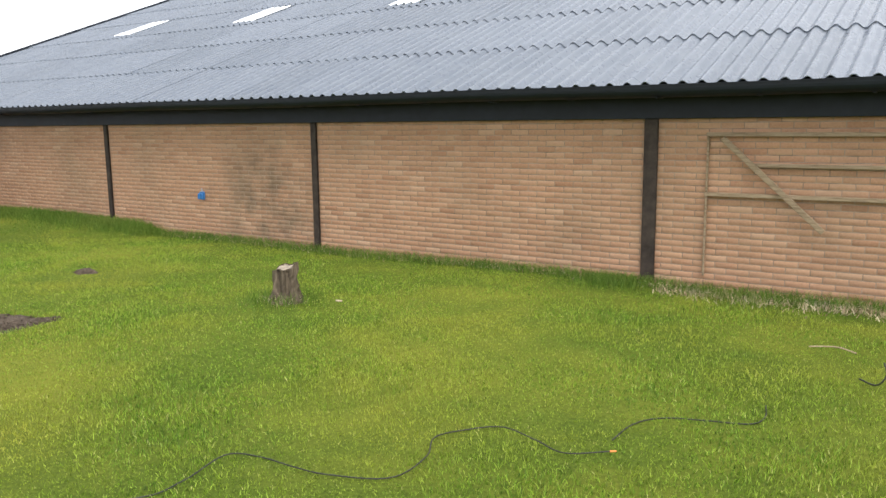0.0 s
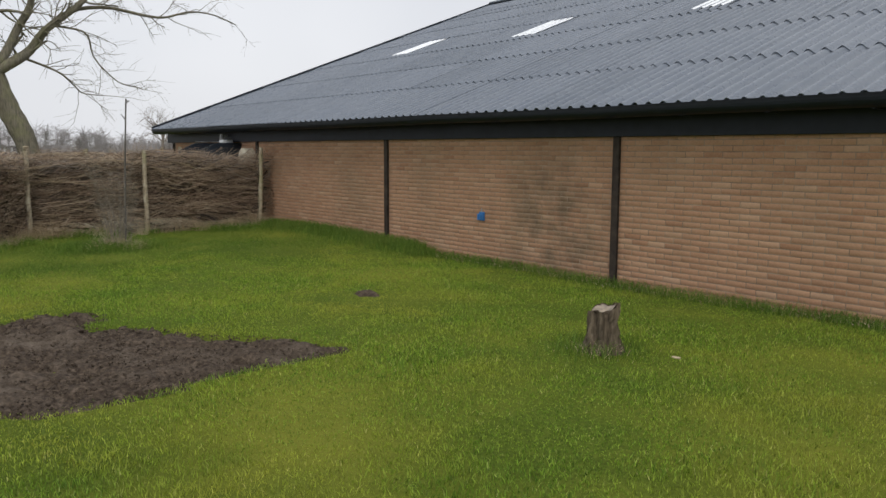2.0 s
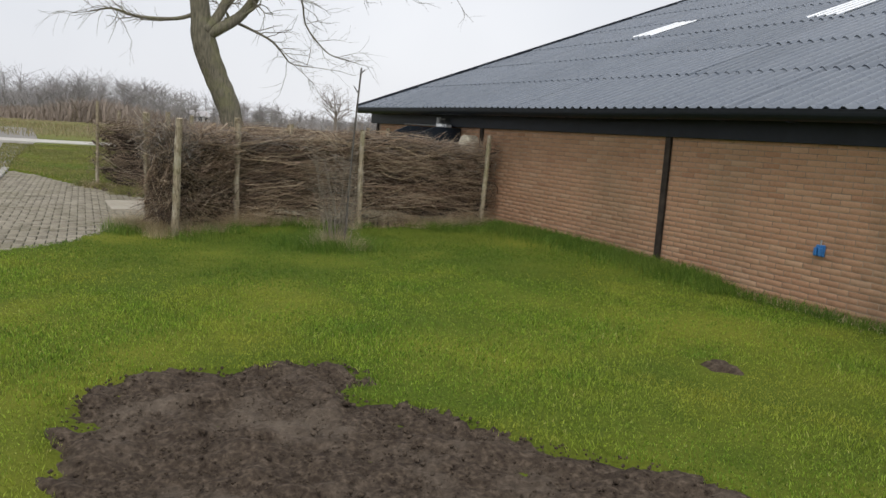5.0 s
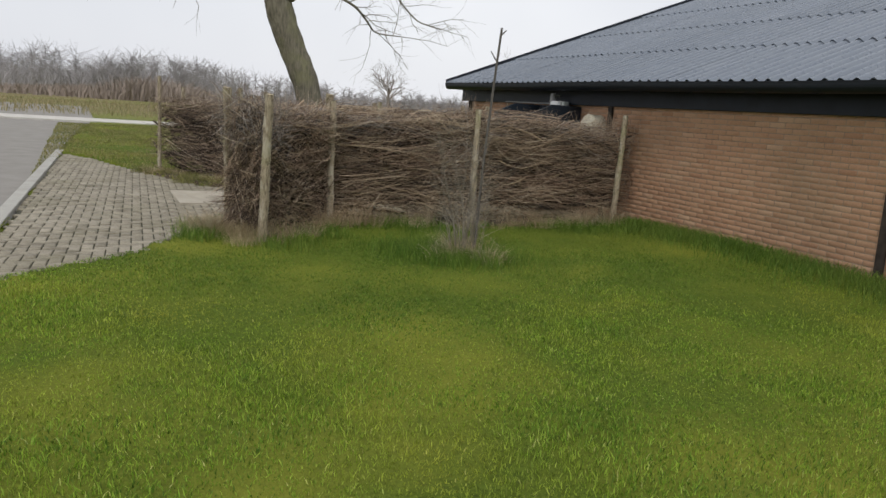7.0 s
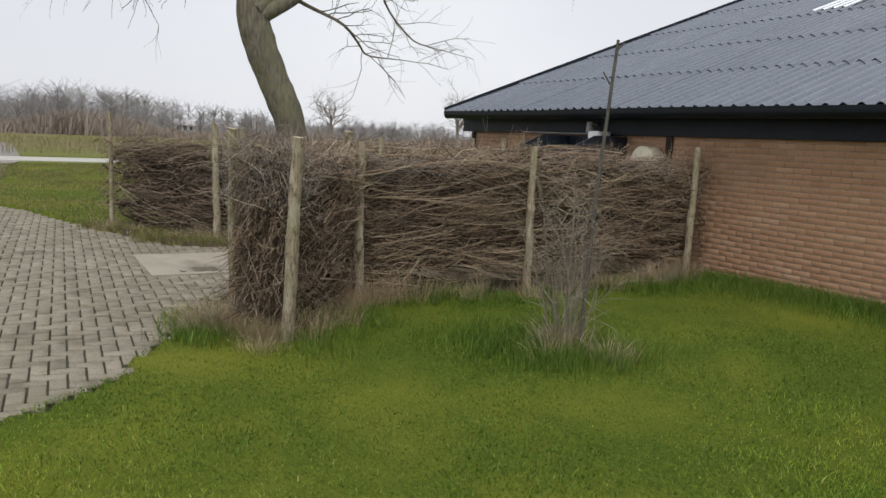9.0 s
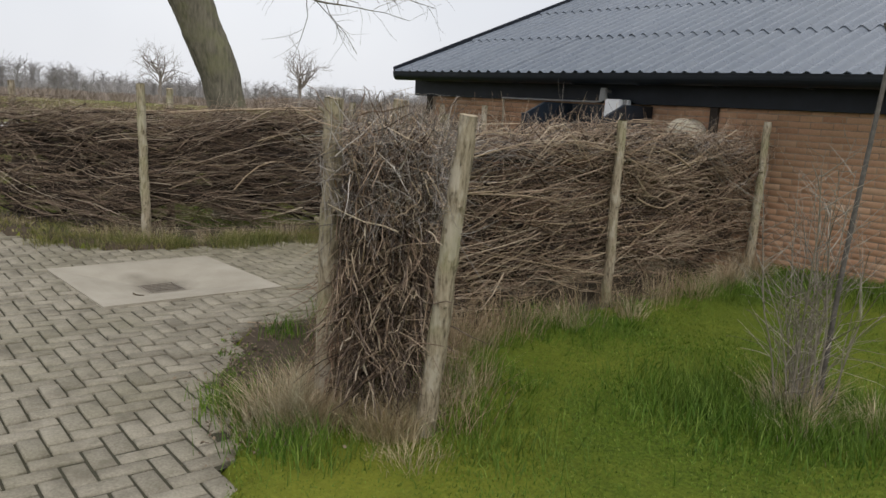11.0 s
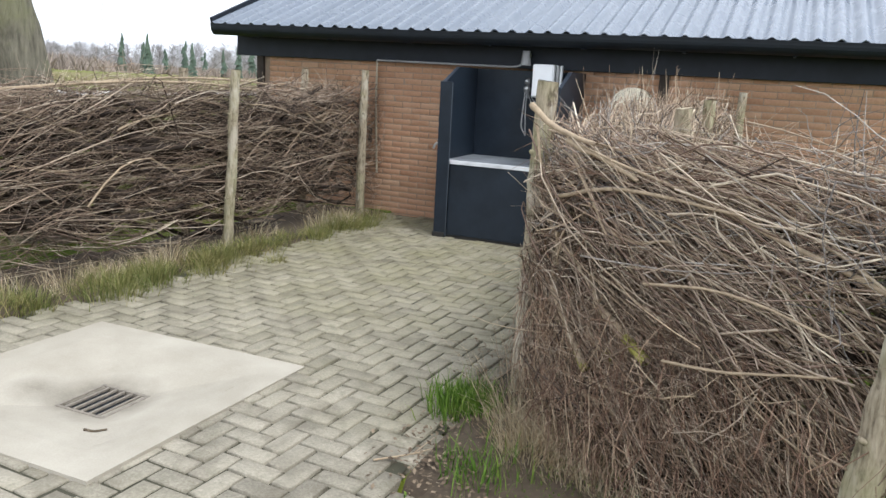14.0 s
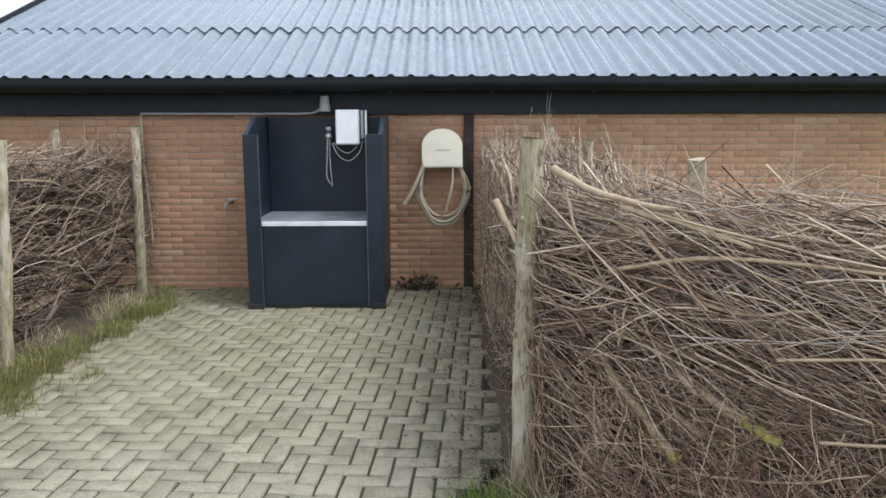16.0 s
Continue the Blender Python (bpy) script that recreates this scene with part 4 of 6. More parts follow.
# ---- plants ----
def branch_tree(lines, p, d, length, r, depth, rng, droop=0.0):
    """Branches that fork, appended to lines."""
    n = 5
    pts, q, dd = [np.array(p)], np.array(p, float), np.array(d, float)
    for i in range(n):
        dd = dd + rng.normal(0, 0.16, 3)
        dd[2] += 0.05 - droop * i / n
        dd /= np.linalg.norm(dd)
        q = q + dd * length / n
        pts.append(q.copy())
    lines.append((pts, np.linspace(r, r * 0.5, n + 1)))
    if depth == 0:
        return
    for k in range(rng.integers(2, 4) + (1 if depth > 1 else 2)):
        i = rng.integers(2, n + 1)
        side = rng.normal(0, 1, 3)
        side -= dd * side.dot(dd)
        side /= np.linalg.norm(side)
        nd = dd * 0.7 + side * rng.uniform(0.5, 0.95)
        nd /= np.linalg.norm(nd)
        branch_tree(lines, pts[i], nd, length * rng.uniform(0.5, 0.75), r * (1 - 0.5 * i / n) * 0.6, depth - 1, rng, droop + 0.05)


def build_big_tree():
    rng = np.random.default_rng(5)
    tree = thing("bare_tree", "large leaning bare tree with grey-green bark and twisting limbs", "tree")
    trunk = curve_points([(-20.45, 5.62, -0.1), (-20.47, 5.52, 0.9), (-20.48, 5.38, 1.7), (-20.5, 5.08, 2.4), (-20.5, 4.85, 3.0), (-20.48, 4.76, 3.6), (-20.5, 4.62, 4.6), (-20.6, 4.35, 5.8), (-20.7, 4.4, 7.0)], 26)
    rad = np.interp(np.linspace(0, 1, 26), (0, 0.1, 0.22, 0.38, 0.5, 0.62, 0.75, 1), (0.31, 0.235, 0.215, 0.232, 0.245, 0.19, 0.14, 0.08))
    fine = curve_points(trunk, 110)
    v, f = tubes([(fine, np.interp(np.linspace(0, 1, 110), np.linspace(0, 1, 26), rad))], 28, cap=False)
    mid = np.repeat(fine, 28, axis=0)
    swell = np.array([0.11 * noise.noise(Vector((p[0] * 2.2, p[1] * 2.2, p[2] * 1.3))) + 0.10 * noise.noise(Vector((p[0] * 13, p[1] * 13, p[2] * 2.5))) for p in v])
    v = mid + (v - mid) * (1 + swell)[:, None]
    put_mesh("trunk", mesh_np("trunk", v, f), M_BARK, tree, True)
    limbs = [([(4.62, 3.05), (5.08, 3.34), (5.45, 3.62), (5.8, 4.11), (6.5, 4.72), (7.0, 5.4)], 0.13, 0.05),
             ([(4.66, 3.2), (4.94, 3.50), (5.24, 4.08), (5.5, 4.64), (5.5, 5.4), (5.3, 6.3)], 0.11, 0.05),
             ([(6.15, 4.45), (6.6, 4.66), (7.21, 4.73), (7.9, 4.62), (8.48, 4.65), (9.1, 4.85), (9.63, 4.82), (10.31, 4.66)], 0.05, 0.012),
             ([(5.25, 3.45), (5.6, 3.36), (6.02, 3.15), (6.3, 2.9), (6.54, 2.74), (6.97, 2.7)], 0.032, 0.009),
             ([(5.9, 4.2), (6.2, 4.19), (6.61, 4.06), (6.8, 3.56), (7.27, 3.07), (7.57, 2.93)], 0.030, 0.009),
             ([(4.5, 3.5), (4.1, 3.35), (3.43, 3.31), (3.0, 3.42), (2.6, 3.3)], 0.045, 0.012),
             ([(4.5, 4.2), (4.0, 4.7), (3.4, 5.0), (2.6, 5.2)], 0.09, 0.04)]
    lines = []
    for k, (c, r0, r1) in enumerate(limbs):
        pts = curve_points([(-20.45 + 0.12 * math.sin(2 * j + k), y + 0.16, z) for j, (y, z) in enumerate(c)], 18)
        r = np.linspace(r0, r1, 18)
        v, f = tubes([(pts, r)], 10, cap=False)
        put_mesh("limb", mesh_np("limb", v, f), M_BARK, tree, True)
        for i in range(4, 18, 1 if r0 < 0.06 else 2):
            d = pts[i] - pts[i - 1]
            d = d / np.linalg.norm(d) + rng.normal(0, 0.6, 3)
            branch_tree(lines, pts[i], d / np.linalg.norm(d), rng.uniform(0.35, 0.95), max(r[i] * 0.4, 0.007), 2 if r0 > 0.06 else 1, rng, 0.1)
    for _ in range(24):
        i = rng.integers(17, 26)
        d = np.array((rng.normal(0, 0.7), rng.normal(0, 1), 0.4))
        branch_tree(lines, trunk[i], d / np.linalg.norm(d), rng.uniform(1.2, 2.4), 0.045, 2, rng, 0.1)
    tube_part("crown", lines, M_BARK, tree, 4, kind="stuff")


def build_shrub():
    rng = np.random.default_rng(8)
    shrub = thing("bare_shrub", "small leafless shrub with thin grey stems in a grass tuft", "shrub")
    lines = []
    for k in range(15):
        a, rr = rng.uniform(0, 6.28), rng.uniform(0, 0.16)
        p = np.array((-13.2 + rr * math.cos(a), 5.12 + rr * math.sin(a), -0.03))
        d = np.array((math.cos(a) * 0.12 + rng.normal(0, 0.06), math.sin(a) * 0.12 + rng.normal(0, 0.06), 1.0))
        tall = rng.uniform(0.75, 1.5)
        pts = [p]
        for _ in range(9):
            d = d + rng.normal(0, 0.05, 3)
            pts.append(pts[-1] + d / np.linalg.norm(d) * tall / 9)
        r0 = rng.uniform(0.004, 0.008)
        lines = [(pts, np.linspace(r0, r0 * 0.3, 10))]
        for j in range(2, 9):
            for _ in range(2):
                q = pts[j] + (pts[j + 1] - pts[j]) * rng.random()
                turn = rng.uniform(0, 6.28)
                e = np.array((math.cos(turn), math.sin(turn), rng.uniform(0.3, 1.1)))
                ln = rng.uniform(0.06, 0.26)
                lines.append(([q, q + e * ln * 0.5, q + e * ln + rng.normal(0, 0.012, 3)], r0 * np.array((0.4, 0.32, 0.16))))
        tube_part("stem", lines, M_SHRUB, shrub, 5)
        lines = []
    for _ in range(24):
        a, rr = rng.uniform(0, 6.28), rng.uniform(0, 0.2)
        p = (-13.2 + rr * math.cos(a), 5.12 + rr * math.sin(a), -0.03)
        d = np.array((math.cos(a) * 0.10 + rng.normal(0, 0.09), math.sin(a) * 0.10 + rng.normal(0, 0.09), 1.0))
        branch_tree(lines, p, d / np.linalg.norm(d), rng.uniform(0.4, 0.95), 0.0035, 1, rng)
        tube_part("stem", lines, M_SHRUB, shrub, 4)
        lines = []
    stake = thing("sapling", "tall thin dark sapling trunk standing in the shrub", "sapling")
    pts = curve_points([(-13.12, 5.2, -0.05), (-13.1, 5.22, 0.8), (-13.06, 5.24, 1.5), (-13.02, 5.27, 2.2)], 10)
    tube_part("stem", [(pts, np.linspace(0.015, 0.011, 10))], M_IRONBARK, stake, 8, smooth=True)
    tube_part("stub", [([(-13.03, 5.26, 2.12), (-13.0, 5.31, 2.18)], [0.009, 0.006]), ([(-13.05, 5.25, 1.9), (-13.07, 5.2, 1.98)], [0.008, 0.005])], M_IRONBARK, stake, 6)


def build_stump():
    rng = np.random.default_rng(9)
    stump = thing("tree_stump", "short sawn tree stump with flaking bark standing on the lawn", "stump")
    bm = bmesh.new()
    rings = []
    for z, r in ((-0.06, 0.185), (0.0, 0.158), (0.03, 0.138), (0.07, 0.124), (0.11, 0.116), (0.15, 0.112), (0.19, 0.107), (0.23, 0.105), (0.265, 0.102), (0.292, 0.10)):
        ring = []
        for k in range(28):
            a = k / 28 * 2 * math.pi
            n = noise.noise(Vector((math.cos(a) * 2.2, math.sin(a) * 2.2, z * 2))) * 0.03 + noise.noise(Vector((math.cos(a) * 9, math.sin(a) * 9, z * 14))) * 0.028 + (0.008 if k % 3 == 0 else -0.007)
            dz = 0.03 * math.sin(a + 0.6) + 0.015 * math.sin(3 * a) if z > 0.27 else 0
            ring.append(bm.verts.new((-4.665 + (r + n) * math.cos(a), 6.06 + (r + n) * math.sin(a), z + dz)))
        rings.append(ring)
    for a, b in zip(rings, rings[1:]):
        for k in range(28):
            bm.faces.new((a[k], a[(k + 1) % 28], b[(k + 1) % 28], b[k]))
    part("bark", bm, M_STUMP, stump)
    bm = bmesh.new()
    mid = bm.verts.new((-4.66, 6.06, 0.245))
    rim = []
    for k in range(28):
        a = k / 28 * 2 * math.pi
        rim.append(bm.verts.new((-4.665 + 0.098 * math.cos(a), 6.06 + 0.098 * math.sin(a), 0.284 + 0.03 * math.sin(a + 0.6) + 0.015 * math.sin(3 * a))))
    for k in range(28):
        bm.faces.new((mid, rim[k], rim[(k + 1) % 28]))
    part("sawn_top", bm, plain("grey_endgrain", (0.27, 0.225, 0.17), 0.9, vary=0.35, scale=25), stump, "grey weathered end grain")


# ---- things at the wall ----
def build_booth():
    x0, x1, y0, y1 = -17.865, -16.70, 7.88, 8.77
    zf, zb, z0 = 1.445, 1.60, PAVE_Z
    booth = thing("booth", "dark painted open booth with grey shelf against the barn wall", "booth")
    for xa, xb in ((x0, x0 + 0.035), (x1 - 0.035, x1)):
        bm = bmesh.new()
        prof = [(y0, z0 + 0.02), (y1, z0 + 0.02), (y1, zb), (y0 + 0.36, zb), (y0, zf)]
        a = [bm.verts.new((xa, y, z)) for y, z in prof]
        b = [bm.verts.new((xb, y, z)) for y, z in prof]
        bm.faces.new(a)
        bm.faces.new(b[::-1])
        for i in range(5):
            bm.faces.new((a[i], b[i], b[(i + 1) % 5], a[(i + 1) % 5]))
        part("side_panel", bm, M_BOOTH, booth)
    part("front_flange", boxed((x0 - 0.002, y0 - 0.018, z0 + 0.005), (x0 + 0.125, y0 - 0.001, zf + 0.01), 0.004), M_BOOTH, booth)
    part("front_flange", boxed((x1 - 0.135, y0 - 0.018, z0 + 0.005), (x1 + 0.002, y0 - 0.001, zf + 0.01), 0.004), M_BOOTH, booth)
    part("front_panel", boxed((x0 + 0.127, y0 + 0.004, z0 + 0.03), (x1 - 0.137, y0 + 0.03, 0.685), 0.004), M_BOOTH, booth)
    part("back_panel", boxed((x0 + 0.037, y1 - 0.05, z0 + 0.03), (x1 - 0.037, y1 - 0.02, zb), 0.004), M_BOOTH, booth)
    part("shelf", boxed((x0 + 0.037, y0 + 0.006, 0.687), (x1 - 0.037, y1 - 0.052, 0.712), 0.004), M_SHELF, booth, "grey shelf with a bright worn front edge")
    part("shelf_lip", boxed((x0 + 0.129, y0 - 0.006, 0.682), (x1 - 0.139, y0 + 0.0035, 0.722), 0.003), M_SHELF_EDGE, booth, "bright worn metal shelf edge")
    for xa in (x0 - 0.012, x1 - 0.115):
        part("foot", boxed((xa, y0 - 0.03, z0), (xa + 0.127, y0 + 0.05, z0 + 0.05), 0.006), M_IRON, booth)
    # Dark strip stands in for the shadow gap below the front panel.
    part("skirting", boxed((x0 + 0.127, y0 + 0.01, z0 + 0.0), (x1 - 0.137, y0 + 0.03, z0 + 0.028)), M_IRON, booth)
    for xx in (x0 + 0.127, x1 - 0.137):
        part("edge_strip", boxed((xx - 0.004, y0 - 0.022, z0 + 0.02), (xx + 0.004, y0 - 0.0185, zf)), M_GREYLINE, booth, "thin worn metal edge")
    # switch box, valve and cables on the booth's back
    sw = thing("switch_box", "white electric switch box fixed at the top of the booth", "switch box")
    part("body", boxed((-17.17, 8.50, 1.345), (-16.955, 8.715, 1.665), 0.015), M_WHITE, sw)
    part("lid", boxed((-17.16, 8.485, 1.355), (-16.965, 8.499, 1.655), 0.006), M_WHITE, sw)
    part("side_pipe", boxed((-16.945, 8.54, 1.40), (-16.915, 8.60, 1.66), 0.012), M_GREY, sw)
    part("side_pipe", boxed((-16.905, 8.54, 1.36), (-16.885, 8.60, 1.66), 0.008), M_WHITE, sw)
    valve = thing("valve", "small metal valve with hanging leads beside the switch box", "valve")
    bm = bmesh.new()
    for z, r in ((1.49, 0.03), (1.42, 0.036)):
        bmesh.ops.create_uvsphere(bm, u_segments=12, v_segments=8, radius=r, matrix=Matrix.Translation((-17.25, 8.62, z)))
    part("body", bm, M_METAL, valve, smooth=True)
    bm = bmesh.new()
    bmesh.ops.create_cone(bm, cap_ends=True, segments=12, radius1=0.016, radius2=0.016, depth=0.2, matrix=Matrix.Translation((-17.25, 8.66, 1.43)))
    part("stem", bm, M_METAL, valve, smooth=True)
    tube_part("lead", [(curve_points([(-17.26, 8.6, 1.40), (-17.265, 8.58, 1.2), (-17.27, 8.58, 1.05), (-17.22, 8.58, 0.96)], 12), 0.007)], M_GREY, valve, 6, smooth=True)
    tube_part("lead", [(curve_points([(-17.24, 8.6, 1.40), (-17.235, 8.57, 1.2), (-17.22, 8.57, 0.97)], 10), 0.006)], M_GREY, valve, 6, smooth=True)
    tube_part("lead", [(curve_points([(-17.22, 8.6, 1.36), (-17.15, 8.56, 1.24), (-17.05, 8.56, 1.20), (-16.96, 8.57, 1.28), (-16.93, 8.58, 1.38)], 16), 0.006)], M_GREY, valve, 6, smooth=True)
    tube_part("lead", [(curve_points([(-17.2, 8.6, 1.36), (-17.14, 8.55, 1.30), (-17.06, 8.55, 1.27), (-16.98, 8.56, 1.33)], 14), 0.006)], M_GREY, valve, 6, smooth=True)
    lamp = thing("wall_lamp", "small grey floodlight under the barn eave", "lamp")
    bm = bmesh.new()
    bmesh.ops.create_cone(bm, cap_ends=True, segments=16, radius1=0.052, radius2=0.038, depth=0.14, matrix=Matrix.Translation((-17.275, 8.60, 1.72)))
    part("housing", bm, M_GREY, lamp, smooth=False)
    part("bracket", boxed((-17.29, 8.60, 1.74), (-17.26, 8.729, 1.77), 0.004), M_GREY, lamp)
    # conduit
    pipe = thing("conduit", "thin grey electric conduit along the wall top", "conduit")
    tube_part("pipe", [(curve_points([(-17.33, 8.70, 1.67), (-17.42, 8.70, 1.635), (-17.7, 8.70, 1.63), (-18.4, 8.70, 1.632), (-19.0, 8.70, 1.635)], 20), 0.011)], M_GREY, pipe, 8, smooth=True)
    tube_part("pipe", [([(-19.02, 8.74, 1.64), (-19.03, 8.76, 1.2), (-18.99, 8.76, 0.4)], 0.012)], M_HOSE, pipe, 8, smooth=True)
    # tap
    tap = thing("water_tap", "small brass wall tap on the brick wall", "tap")
    tube_part("spout", [(curve_points([(-18.22, WALL_Y - 0.004, 0.80), (-18.22, WALL_Y - 0.08, 0.80), (-18.24, WALL_Y - 0.12, 0.79), (-18.26, WALL_Y - 0.13, 0.74)], 10), 0.013)], M_METAL, tap, 8, smooth=True)
    part("handle", boxed((-18.24, WALL_Y - 0.085, 0.825), (-18.15, WALL_Y - 0.065, 0.84), 0.004), M_METAL, tap)
    # hose reel
    reel = thing("hose_holder", "cream arched hose box on the wall with coiled beige hose", "hose holder")
    xa, xb, zt, zl = -16.385, -16.005, 1.49, 1.13
    cx, rr = (xa + xb) / 2, (xb - xa) / 2
    prof = [(xa, zl), (xb, zl)] + [(cx + rr * math.cos(a), zt - rr * 0.86 + rr * 0.86 * math.sin(a)) for a in np.linspace(0, math.pi, 17)]
    bm = bmesh.new()
    a = [bm.verts.new((x, 8.56, z)) for x, z in prof]
    b = [bm.verts.new((x, 8.77, z)) for x, z in prof]
    front = bm.faces.new(a)
    bm.faces.new(b[::-1])
    for i in range(len(prof)):
        bm.faces.new((a[i], b[i], b[(i + 1) % len(prof)], a[(i + 1) % len(prof)]))
    bmesh.ops.bevel(bm, geom=list(front.edges), offset=0.014, segments=2, affect="EDGES")
    part("box", bm, M_CREAM, reel)
    part("mark", boxed((cx - 0.06, 8.555, 1.29), (cx + 0.07, 8.5585, 1.298)), M_GREY, reel, "faint grey line of lettering")
    for k, (w, low) in enumerate(((0.20, 0.62), (0.225, 0.58), (0.185, 0.66))):
        y = 8.60 + k * 0.035
        loop = curve_points([(cx - 0.16, y, 1.15), (cx - w, y, 1.0), (cx - w * 1.02, y, 0.85), (cx - 0.1, y, low + 0.04), (cx + 0.02, y, low), (cx + 0.14, y, low + 0.06), (cx + w * 1.12, y, 0.86), (cx + w * 1.02, y, 1.02), (cx + 0.15, y, 1.15)], 40)
        tube_part("hose_loop", [(loop, 0.0135)], M_HOSE, reel, 8, smooth=True)
    tube_part("hose_end", [(curve_points([(cx - 0.17, 8.58, 1.16), (cx - 0.24, 8.56, 1.0), (cx - 0.31, 8.55, 0.86), (cx - 0.36, 8.55, 0.79)], 12), 0.016)], M_HOSE, reel, 8, smooth=True)
    tube_part("hose_drop", [(curve_points([(cx + 0.10, 8.6, 1.15), (cx + 0.09, 8.58, 0.95), (cx + 0.03, 8.58, 0.72)], 12), 0.012)], M_HOSE, reel, 8, smooth=True)


def build_wall_things():
    tap = thing("blue_socket", "blue plastic outdoor socket box on the brick wall", "socket")
    part("back_plate", boxed((-9.09, WALL_Y - 0.03, 0.49), (-8.99, WALL_Y - 0.002, 0.61), 0.008), M_BLUE, tap)
    part("housing", boxed((-9.085, WALL_Y - 0.075, 0.495), (-9.046, WALL_Y - 0.031, 0.585), 0.014), M_BLUE, tap)
    part("housing", boxed((-9.034, WALL_Y - 0.075, 0.495), (-8.995, WALL_Y - 0.031, 0.585), 0.014), M_BLUE, tap)
    tube_part("inlet_pipe", [([(-9.04, WALL_Y - 0.02, 0.60), (-9.04, WALL_Y - 0.02, 0.66)], 0.010)], M_GREY, tap, 8)
    rack = thing("wooden_rack", "weathered wooden batten frame fixed on the brick wall", "wooden frame")
    y = WALL_Y - 0.004
    part("top_rail", boxed((-1.56, y - 0.05, 1.445), (1.6, y - 0.002, 1.485), 0.004), M_PLANK, rack)
    part("middle_rail", boxed((-1.14, y - 0.05, 1.155), (1.6, y - 0.002, 1.19), 0.004), M_PLANK, rack)
    part("lower_rail", boxed((-1.56, y - 0.05, 0.862), (1.6, y - 0.002, 0.90), 0.004), M_PLANK, rack)
    part("upright", boxed((-1.555, y - 0.03, 0.06), (-1.535, y - 0.002, 1.444), 0.004), M_PLANK, rack)
    d = Vector((0.93, 0, -0.86))
    ang = math.degrees(math.atan2(0.86, 0.93))
    part("brace", boxed((0, -0.022, -0.026), (d.length, 0, 0.026), 0.004, pose(-1.40, y - 0.052, 1.43, 0, ang, 0)), M_PLANK, rack)


def build_lawn_things():
    hose = thing("garden_hose", "thin black hose lying in curves on the lawn", "hose")
    ctrl = [(-2.9, 2.3), (-2.39, 2.78), (-2.34, 3.02), (-2.39, 3.32), (-2.26, 3.42), (-2.0, 3.4), (-1.81, 3.42), (-1.54, 3.55), (-1.52, 3.81), (-1.62, 4.03), (-1.56, 4.22), (-1.39, 4.34), (-1.16, 4.28), (-0.97, 4.2), (-0.79, 4.34)]
    pts = curve_points([(x, y, float(lawn_z(x, y)) + 0.017 + 0.009 * math.sin(17 * x + 9 * y)) for x, y in ctrl], 90)
    tube_part("tube", [(pts, 0.0034)], M_CABLE, hose, 6, smooth=True)
    tube_part("nozzle", [([pts[-1], pts[-1] + (pts[-1] - pts[-2]) * 0.9], [0.006, 0.004])], M_ORANGE, hose, 8, "orange coupling at the hose end")
    far = thing("garden_hose", "short piece of black hose lying in the grass", "hose")
    pts = curve_points([(x, y, float(lawn_z(x, y)) + 0.012 + 0.008 * math.sin(21 * x + 13 * y)) for x, y in ((-0.84, 4.5), (-0.82, 4.75), (-0.72, 4.95), (-0.5, 5.05), (-0.3, 5.12), (-0.25, 5.25), (-0.28, 5.42))], 30)
    tube_part("tube", [(pts, 0.0035)], M_CABLE, far, 6, smooth=True)
    bit = thing("garden_hose", "loose end of black hose standing up from the grass", "hose")
    pts = curve_points([(0.12, 6.15, 0.015), (0.22, 6.05, 0.02), (0.27, 6.05, 0.09), (0.25, 6.1, 0.15)], 14)
    tube_part("tube", [(pts, 0.0055)], M_CABLE, bit, 6, smooth=True)
    stick = thing("twig_litter", "short pale stick lying on the lawn", "stick")
    tube_part("stick", [(curve_points([(-0.25, 6.7, 0.03), (-0.08, 6.74, 0.04), (0.05, 6.68, 0.03)], 8), [0.005] * 8)], M_BRANCH, stick, 6)
    chip = thing("wood_chip", "small pale wood chip on the lawn by the stump", "wood chip")
    part("chip", boxed((-0.03, -0.014, 0), (0.03, 0.014, 0.01), 0.004, pose(-4.02, 6.07, 0.035, 6, 4, 25)), M_POST_CUT, chip)


